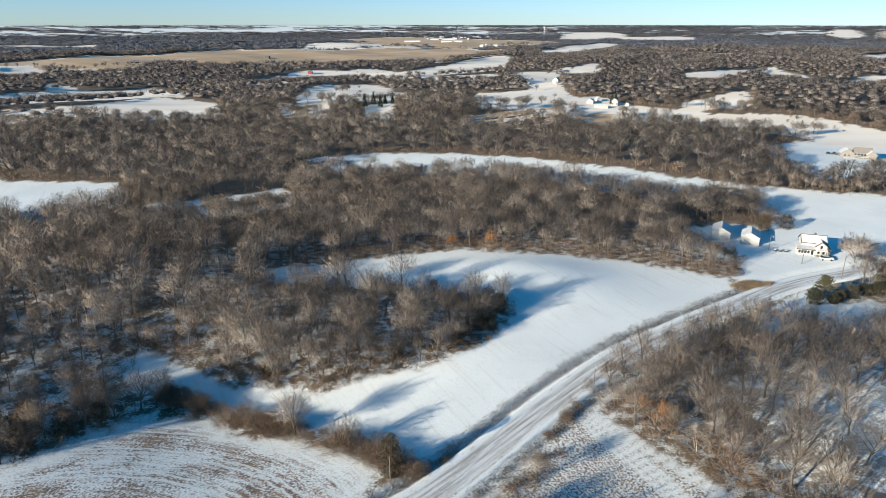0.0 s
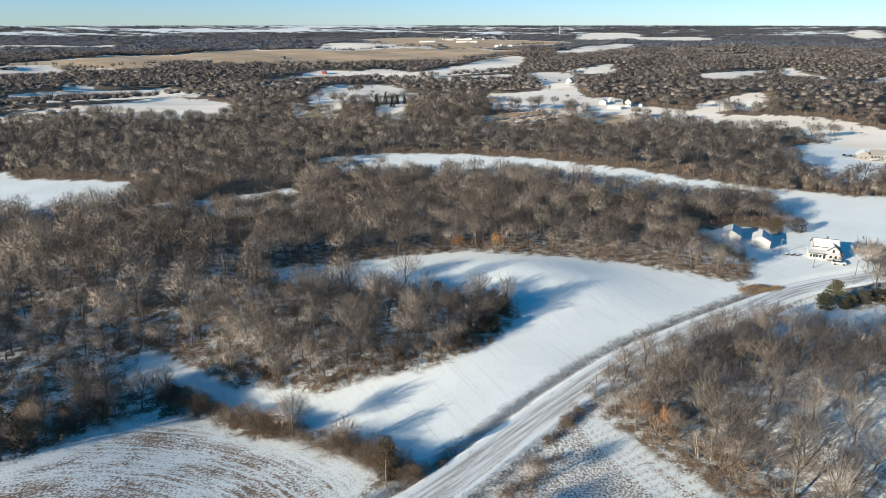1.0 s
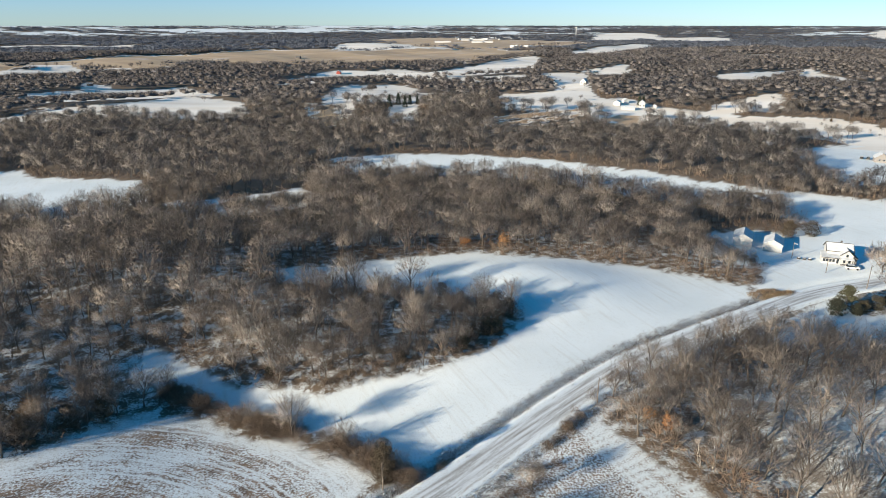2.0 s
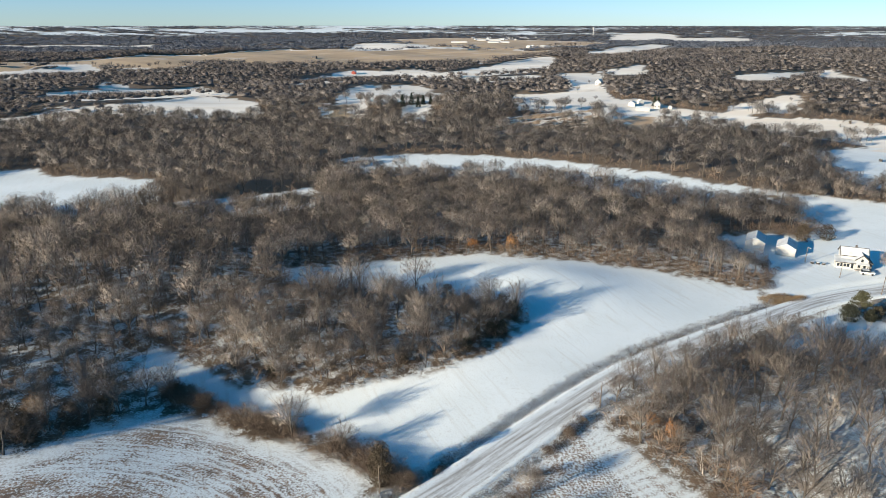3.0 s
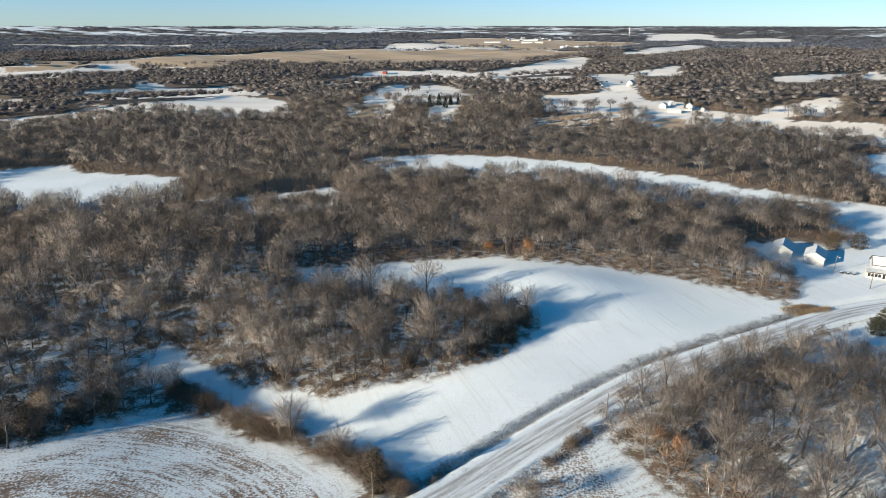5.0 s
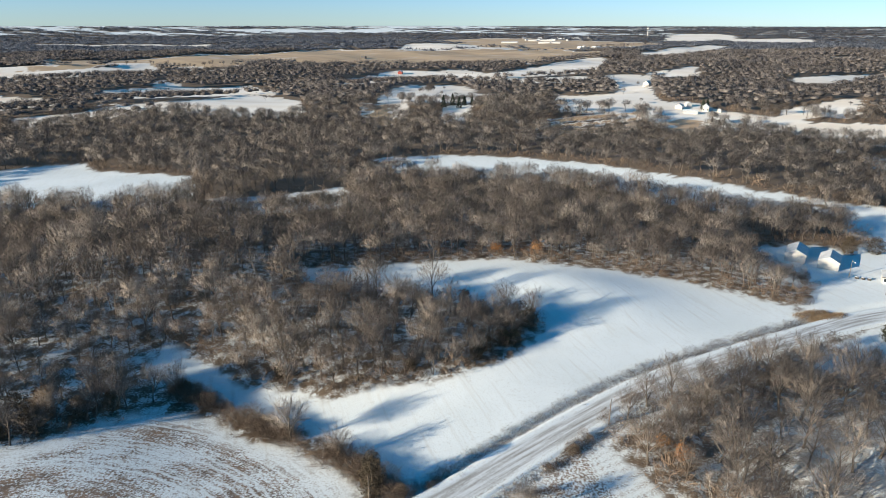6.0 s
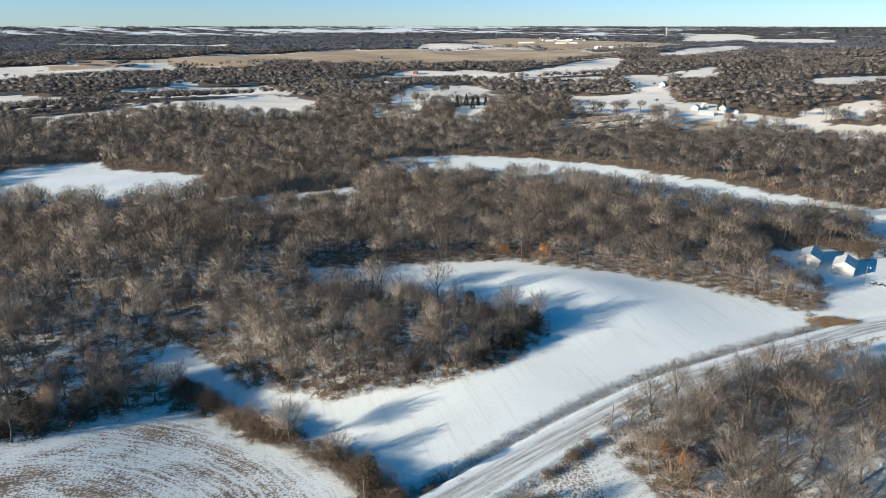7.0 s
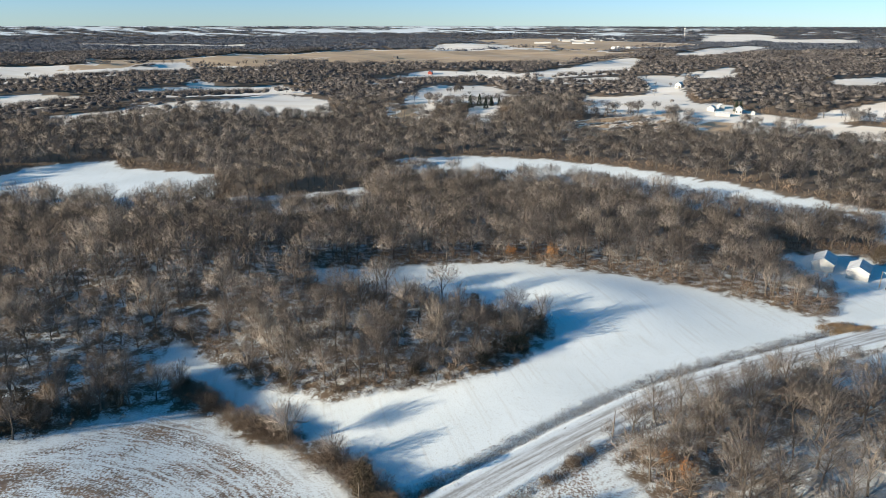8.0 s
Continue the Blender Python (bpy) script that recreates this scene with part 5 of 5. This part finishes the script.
# ---- buildings ----
def gable_house(name, label, x, y, rz, w, d, eave, ridge, wall, roof, group="", openings=(), over=0.35, ground=None):
    """A gabled building: its ridge runs along local y, and its front gable faces -y."""
    z = float(surface(x, y)) if ground is None else ground
    root = tagged(empty(name, pose(x, y, z, 0, 0, rz)), label, name.split("_")[-1], group)
    body = part("wall", prism([(-w / 2, -0.6), (w / 2, -0.6), (w / 2, eave), (0, ridge), (-w / 2, eave)], -d / 2, d / 2), wall, root)
    k = (ridge - eave) / (w / 2)
    for s in (-1, 1):
        e = w / 2 + over
        pr = [(0, ridge + 0.04), (s * e, eave - k * over + 0.04), (s * e, eave - k * over + 0.24), (0, ridge + 0.26)]
        part("roof_slope", prism(pr, -d / 2 - over, d / 2 + over), roof, root)
        fb = [(s * e, eave - k * over - 0.02), (s * (e + 0.05), eave - k * over - 0.02), (s * (e + 0.05), eave - k * over + 0.2), (s * e, eave - k * over + 0.2)]
        part("eave_trim", prism(fb, -d / 2 - over, d / 2 + over), M_DARK if roof is M_SHINGLE else M_WHITE, root)
    for kind, face, u, z0, ow, oh in openings:
        window(root, kind, face, u, z0, ow, oh, w, d)
    return root


def window(root, kind, face, u, z0, ow, oh, w, d):
    """A door or window on the front (f), back (b), left (l) or right (r) wall."""
    turn = {"f": (0, -d / 2, 0), "b": (0, d / 2, 180), "l": (-w / 2, 0, -90), "r": (w / 2, 0, 90)}[face]
    m = pose(turn[0], turn[1], 0, 0, 0, turn[2])

    def on_wall(bm):
        bm.transform(m)
        return bm

    fr = bmesh.new()
    for a in ((u - ow / 2 - 0.1, z0 - 0.1, u + ow / 2 + 0.1, z0), (u - ow / 2 - 0.1, z0 + oh, u + ow / 2 + 0.1, z0 + oh + 0.1), (u - ow / 2 - 0.1, z0, u - ow / 2, z0 + oh), (u + ow / 2, z0, u + ow / 2 + 0.1, z0 + oh)):
        bmesh.ops.create_cube(fr, size=1.0, matrix=Matrix.LocRotScale(((a[0] + a[2]) / 2, -0.03, (a[1] + a[3]) / 2), None, (a[2] - a[0], 0.10, a[3] - a[1])))
    frame_ = part("window_frame" if kind != "garage_door" else "door_frame", on_wall(fr), M_WHITE, root)
    if kind == "window":
        part("pane", on_wall(box(u - ow / 2, -0.02, z0, u + ow / 2, 0.02, z0 + oh)), M_GLASS, frame_)
    else:
        for q in range(4):
            part("door_panel", on_wall(box(u - ow / 2, -0.03, z0 + q * oh / 4 + 0.015, u + ow / 2, 0.02, z0 + (q + 1) * oh / 4 - 0.015)), M_WHITE, frame_)


SHED = (("garage_door", "f", -0.2, 0.05, 3.2, 2.5), ("window", "r", 0, 1.3, 0.9, 0.9))
gable_house("farm_shed", "white metal farm shed with snow-covered gable roof", 110.6, 242.6, -24, 6.6, 10.2, 2.9, 4.6, M_WHITE, M_ROOFSNOW, "farm sheds", SHED, 0.2)
gable_house("farm_shed", "white metal farm shed with snow-covered gable roof", 119.3, 236.2, -26, 6.4, 9.4, 2.8, 4.4, M_WHITE, M_ROOFSNOW, "farm sheds", SHED, 0.2)


def farmhouse(x, y, rz):
    z = float(surface(x, y))
    root = tagged(empty("farmhouse", pose(x, y, z, 0, 0, rz) @ Matrix.Scale(0.82, 4)), "two-storey white farmhouse with sunroom wing and snowy roofs", "house")

    def put(name, bm, mat, m=Matrix(), label="", parent=root):
        bm.transform(m)
        return part(name, bm, mat, parent, label)

    # main block, ridge along x
    put("wall", prism([(-3.6, -0.6), (3.6, -0.6), (3.6, 5.0), (0, 7.4), (-3.6, 5.0)], -4.8, 4.8), M_WHITE, pose(0.6, 3.0, 0, 0, 0, 90))
    for s in (-1, 1):
        pr = [(0, 7.46), (s * 4.0, 4.78), (s * 4.0, 4.98), (0, 7.68)]
        put("roof_slope", prism(pr, -5.2, 5.2), M_ROOFSNOW, pose(0.6, 3.0, 0, 0, 0, 90))
        put("eave_trim", prism([(s * 4.0, 4.7), (s * 4.1, 4.7), (s * 4.1, 4.96), (s * 4.0, 4.96)], -5.3, 5.3), M_DARK, pose(0.6, 3.0, 0, 0, 0, 90))
        for e in (-1, 1):
            put("barge_board", prism([(0, 7.3), (s * 4.1, 4.56), (s * 4.1, 5.02), (0, 7.74)], e * 5.3 - 0.07, e * 5.3 + 0.07), M_DARK, pose(0.6, 3.0, 0, 0, 0, 90))
    put("ridge_cap", box(-4.8, 2.85, 7.62, 6.0, 3.15, 7.76), M_DARK)
    put("chimney", box(1.0, 3.6, 6.6, 1.7, 4.3, 8.4), M_SHINGLE)
    # front cross gable
    put("gable_wall", prism([(-2.3, -0.6), (2.3, -0.6), (2.3, 4.3), (0, 6.3), (-2.3, 4.3)], -3.4, 1.5), M_WHITE, pose(3.0, 0, 0))
    put("gable_roof", prism([(0, 6.36), (-2.7, 4.0), (-2.7, 4.2), (0, 6.58)], -3.8, 3.2), M_ROOFSNOW, pose(3.0, 0, 0))
    # right slope: little snow, and its shade put into the dark colour
    put("gable_roof", prism([(0, 6.36), (2.7, 4.0), (2.7, 4.2), (0, 6.58)], -3.8, 3.2), M_SHINGLE, pose(3.0, 0, 0), "shingled slope with little snow, coloured dark as the shaded side")
    for s in (-1, 1):
        put("barge_board", prism([(0, 6.28), (s * 2.78, 3.86), (s * 2.78, 4.22), (0, 6.66)], -3.9, -3.76), M_DARK, pose(3.0, 0, 0))
    # lean-to coloured dark to stand for the shaded porch and side wall
    put("lean_to_wall", box(5.3, -2.6, -0.6, 7.0, 3.4, 2.7), M_SHINGLE, label="lean-to wall coloured dark as the house's shaded side")
    put("lean_to_roof", prism([(5.2, 3.5), (7.4, 2.6), (7.4, 2.82), (5.2, 3.74)], -3.0, 3.7), M_SHINGLE)
    # sunroom wing with a shallow roof
    put("sunroom_wall", box(-6.2, -3.6, -0.6, 0.6, 1.2, 2.6), M_WHITE)
    put("sunroom_roof", prism([(-4.2, 2.62), (1.6, 3.7), (1.6, 3.95), (-4.2, 2.86)], -6.6, 0.68), M_ROOFSNOW, Matrix(((0, 1, 0, 0), (1, 0, 0, 0), (0, 0, 1, 0), (0, 0, 0, 1))))
    put("sunroom_fascia", box(-6.7, -4.24, 2.5, 0.75, -4.16, 2.84), M_DARK)
    put("porch_roof", prism([(-5.0, 2.5), (-3.3, 3.0), (-3.3, 3.2), (-5.0, 2.7)], 0.8, 5.6), M_ROOFSNOW, Matrix(((0, 1, 0, 0), (1, 0, 0, 0), (0, 0, 1, 0), (0, 0, 0, 1))))
    for px in (1.0, 3.2, 5.4):
        put("porch_post", box(px - 0.07, -4.9, -0.4, px + 0.07, -4.76, 2.52), M_WHITE)
    put("porch_floor", box(0.8, -5.0, -0.5, 5.6, -3.42, 0.25), M_TAN)
    for u in (-5.4, -4.2, -3.0, -1.8):
        window_at(root, u, -3.6, 0.8, 0.95, 1.3)
    window_at(root, -0.3, -3.6, 0.3, 0.9, 2.0)
    window_at(root, 2.2, -3.4, 0.9, 0.9, 1.4)
    window_at(root, 4.2, -3.4, 0.3, 0.95, 2.0)
    window_at(root, 3.0, -3.4, 3.4, 0.9, 1.3)
    return root


def window_at(root, u, yf, z0, ow, oh):
    fr = bmesh.new()
    for a in ((u - ow / 2 - 0.09, z0 - 0.09, u + ow / 2 + 0.09, z0), (u - ow / 2 - 0.09, z0 + oh, u + ow / 2 + 0.09, z0 + oh + 0.09), (u - ow / 2 - 0.09, z0, u - ow / 2, z0 + oh), (u + ow / 2, z0, u + ow / 2 + 0.09, z0 + oh)):
        bmesh.ops.create_cube(fr, size=1.0, matrix=Matrix.LocRotScale(((a[0] + a[2]) / 2, yf - 0.03, (a[1] + a[3]) / 2), None, (a[2] - a[0], 0.10, a[3] - a[1])))
    f = part("window_frame", fr, M_WHITE, root)
    part("pane", box(u - ow / 2, yf - 0.02, z0, u + ow / 2, yf + 0.02, z0 + oh), M_GLASS, f)


farmhouse(135.6, 222.6, -18)


def car(x, y, rz, label, paint, name="car", ground=None):
    z = float(surface(x, y)) if ground is None else ground
    root = tagged(empty(name, pose(x, y, z, 0, 0, rz)), label, "car", "parked cars")
    b = box(-2.2, -0.9, 0.35, 2.2, 0.9, 1.0, 0.12)
    part("body", b, paint, root)
    cab = prism([(-1.9, 0.98), (1.0, 0.98), (0.45, 1.62), (-1.6, 1.62)], -0.78, 0.78)
    cb = part("cabin", cab, M_GLASS, root)
    part("roof", box(-1.6, -0.8, 1.6, 0.5, 0.8, 1.72, 0.04), M_ROOFSNOW, cb, "snow-covered roof")
    part("bonnet_snow", box(1.05, -0.8, 1.0, 2.1, 0.8, 1.08, 0.03), M_ROOFSNOW, root)
    for wx in (-1.4, 1.4):
        for wy in (-0.86, 0.86):
            wb = tube(0.34, 0.34, -0.11, 0.11, 14)
            wb.transform(pose(wx, wy, 0.34, 90))
            part("wheel", wb, M_RUBBER, root)
    return root


car(137.0, 215.0, -14, "pale snow-dusted car parked before the farmhouse", M_PAINT)


def pole_thing(x, y, h, label, arm=True, lamp=False):
    root = tagged(empty("utility_pole", at_ground(x, y, 40, 0.2)), label, "pole", "utility poles")
    part("pole", tube(0.13, 0.08, 0, h, 10), M_POLE, root)
    if arm:
        part("crossarm", box(-1.1, -0.16, h - 0.75, 1.1, -0.06, h - 0.62), M_POLE, root)
        for ix in (-1.0, 0.0, 1.0):
            part("insulator", tube(0.05, 0.04, h - 0.62, h - 0.44, 8, ix, -0.11), M_METAL, root)
    if lamp:
        part("lamp_arm", box(-0.04, -1.0, h - 0.4, 0.04, 0, h - 0.33), M_METAL, root)
        part("lamp_head", tube(0.22, 0.12, h - 0.62, h - 0.38, 12, 0, -1.0), M_METAL, root)
    return root


pole_thing(34.4, 127.6, 6.6, "weathered wooden utility pole at the meadow corner", False)
pole_thing(-9.8, 98.2, 6.5, "weathered wooden utility pole beside the cedar", False)
pole_thing(121.5, 225.6, 6.2, "weathered wooden pole in the snowy farmyard", False, True)
pole_thing(126.4, 211.4, 5.6, "weathered wooden yard pole before the farmhouse", False, False)
pole_thing(131.4, 196.3, 8.5, "weathered wooden utility pole on the road verge")
pole_thing(135.6, 189.0, 7.5, "pale wooden utility pole among roadside brush")


def stock_tank(x, y):
    root = tagged(empty("stock_tank", at_ground(x, y, 0, 0.02)), "dark round stock tank on farmyard snow", "tank", "stock tanks")
    part("tank", tube(0.6, 0.62, 0, 0.75, 18), M_DARK, root)
    part("rim", tube(0.66, 0.66, 0.7, 0.78, 18), M_METAL, root)
    return root


for k in range(3):
    stock_tank(123.6 + 1.7 * k, 224.8 - 0.5 * k)

# ---- distant farms ----
W = (("window", "f", -1.6, 0.9, 1.0, 1.3), ("window", "f", 1.6, 0.9, 1.0, 1.3))
FAR = [
    ("house", "white two-storey house at a distant farm", 159.2, 606, -15, 7, 8, 5.4, 8.4, M_WHITE, M_ROOFSNOW, W),
    ("shed", "small white shed at a distant farm", 170, 603, -15, 4, 5, 2.6, 3.8, M_WHITE, M_ROOFSNOW, ()),
    ("machine_shed", "long white machine shed with open dark front", 144, 594, -100, 7, 16, 2.6, 4.2, M_WHITE, M_ROOFSNOW, ()),
    ("barn", "white barn with snowy roof at a distant farm", 138, 612, -20, 8, 10, 3.4, 5.6, M_WHITE, M_ROOFSNOW, ()),
    ("shed", "small white shed at a distant farm", 148, 624, 10, 6, 7, 3.2, 5.0, M_WHITE, M_ROOFSNOW, ()),
    ("barn", "white barn below a pale hill field", 102.7, 806, -10, 11, 12, 4.0, 6.6, M_WHITE, M_ROOFSNOW, ()),
    ("house", "white house beside the hill lane", 133, 773, -30, 9, 12, 4.6, 8.2, M_WHITE, M_ROOFSNOW, W),
    ("barn", "red barn beside a distant snowy rise", -221, 1104, 0, 9, 12, 4.5, 8.0, M_RED, M_ROOFSNOW, ()),
    ("house", "pale house at the edge of distant woods", -183, 616, 20, 8, 10, 3.4, 6.2, M_TAN, M_ROOFSNOW, W),
    ("mobile_home", "long low white house beside distant woods", -146, 606, 80, 5, 16, 2.8, 3.8, M_WHITE, M_ROOFSNOW, ()),
    ("barn", "dark barn standing on the wide stubble plain", -446, 1697, 70, 10, 17, 5.0, 8.0, M_DARK, M_SHINGLE, ()),
    ("house", "tan house half hidden among leafless trees", 200, 433, -60, 8, 13, 3.4, 6.0, M_TAN, M_ROOFSNOW, W),
    ("house", "brown house among trees beyond the strip field", -40, 690, 30, 8, 10, 3.2, 5.6, M_TAN, M_ROOFSNOW, W),
]
for n, lab, x, y, rz, w, d, e, r, wall, roof, ops in FAR:
    gable_house(n, lab, x, y, rz, w * 0.74, d * 0.74, e * 0.74, r * 0.74, wall, roof, "distant farm buildings", ops)


def big_house(x, y, rz):
    """A large tan house of several gabled wings with a deck."""
    z = float(surface(x, y))
    root = tagged(empty("country_house", pose(x, y, z, 0, 0, rz) @ Matrix.Scale(0.8, 4)), "large tan country house with gabled wings and raised deck", "house")
    for cx, cy, w, d, e, r, t in ((-6.5, 2, 9, 9, 3.6, 6.8, 0), (4, 2, 9, 12, 4.4, 7.6, 90), (9.5, 0, 7, 10, 3.6, 6.4, 0)):
        m = pose(cx, cy, 0, 0, 0, t)
        b = prism([(-w / 2, -0.8), (w / 2, -0.8), (w / 2, e), (0, r), (-w / 2, e)], -d / 2, d / 2)
        b.transform(m)
        part("wall", b, M_TAN, root)
        for s in (-1, 1):
            k = (r - e) / (w / 2) * 0.4
            q = prism([(0, r + 0.05), (s * (w / 2 + 0.4), e - k + 0.05), (s * (w / 2 + 0.4), e - k + 0.28), (0, r + 0.3)], -d / 2 - 0.4, d / 2 + 0.4)
            q.transform(m)
            part("roof_slope", q, M_ROOFSNOW if (s < 0) == (t == 0) else M_TAN, root)
    part("deck", box(-3, -7.5, 1.7, 7, -2.6, 1.95), M_WHITE, root)
    for px in (-2.8, 0.4, 3.6, 6.8):
        part("deck_post", box(px - 0.1, -7.4, -0.6, px + 0.1, -7.2, 2.9), M_WHITE, root)
    part("deck_rail", box(-3, -7.45, 2.75, 7, -7.35, 2.87), M_WHITE, root)
    for u in (-1.2, 1.0, 3.2, 5.4):
        window_at(root, u, -2.56, 2.2, 1.4, 1.6)
    for u in (-8.0, -5.2):
        window_at(root, u, -2.5, 1.2, 1.2, 1.4)
    return root


big_house(256, 394, -22)
for k in range(3):
    car(246 + 3.4 * k, 407 - 1.2 * k, 60, "dark car parked beside the tan country house", M_DARK)


def town_houses():
    """Far town: low white and tan roofs among trees, and long sheds beside the valley fields."""
    for k in range(40):
        if k < 26:
            x, y = -90 + 360 * rng.random(), 3240 + 260 * rng.random()
        else:
            x, y = 130 + 16 * (k - 26), 2210 + 13 * (k - 26) + 40 * rng.random()
        w, d = 7 + 4 * rng.random(), 9 + 8 * rng.random()
        gable_house("building", "pale building of the far valley town", x, y, rng.random() * 180, w, d, 4.5, 7.5, M_WHITE if k % 3 else M_TAN, M_ROOFSNOW if k % 4 else M_SHINGLE, "far town buildings")
    for x, y, d in ((-137, 2915, 60), (-112, 2905, 30), (15, 2770, 45), (60, 2775, 40), (16, 3228, 70), (-40, 3215, 40)):
        gable_house("warehouse", "long white roofed shed beside valley fields", x, y, 86, 16, d, 5, 7, M_WHITE, M_ROOFSNOW, "valley warehouses")


town_houses()


def water_tower(x, y, h):
    root = tagged(empty("water_tower", at_ground(x, y, 0, 0.5)), "pale water tower rising above the far town", "tower")
    bm = bmesh.new()
    bmesh.ops.create_uvsphere(bm, u_segments=20, v_segments=12, radius=6.5)
    bm.transform(Matrix.Diagonal((1, 1, 0.75, 1)))
    bm.transform(Matrix.Translation((0, 0, h - 5)))
    part("tank", bm, M_WHITE, root, smooth_=True)
    part("stem", tube(2.6, 1.8, 0, h - 8, 16), M_WHITE, root)
    return root


water_tower(556, 3720, 42)
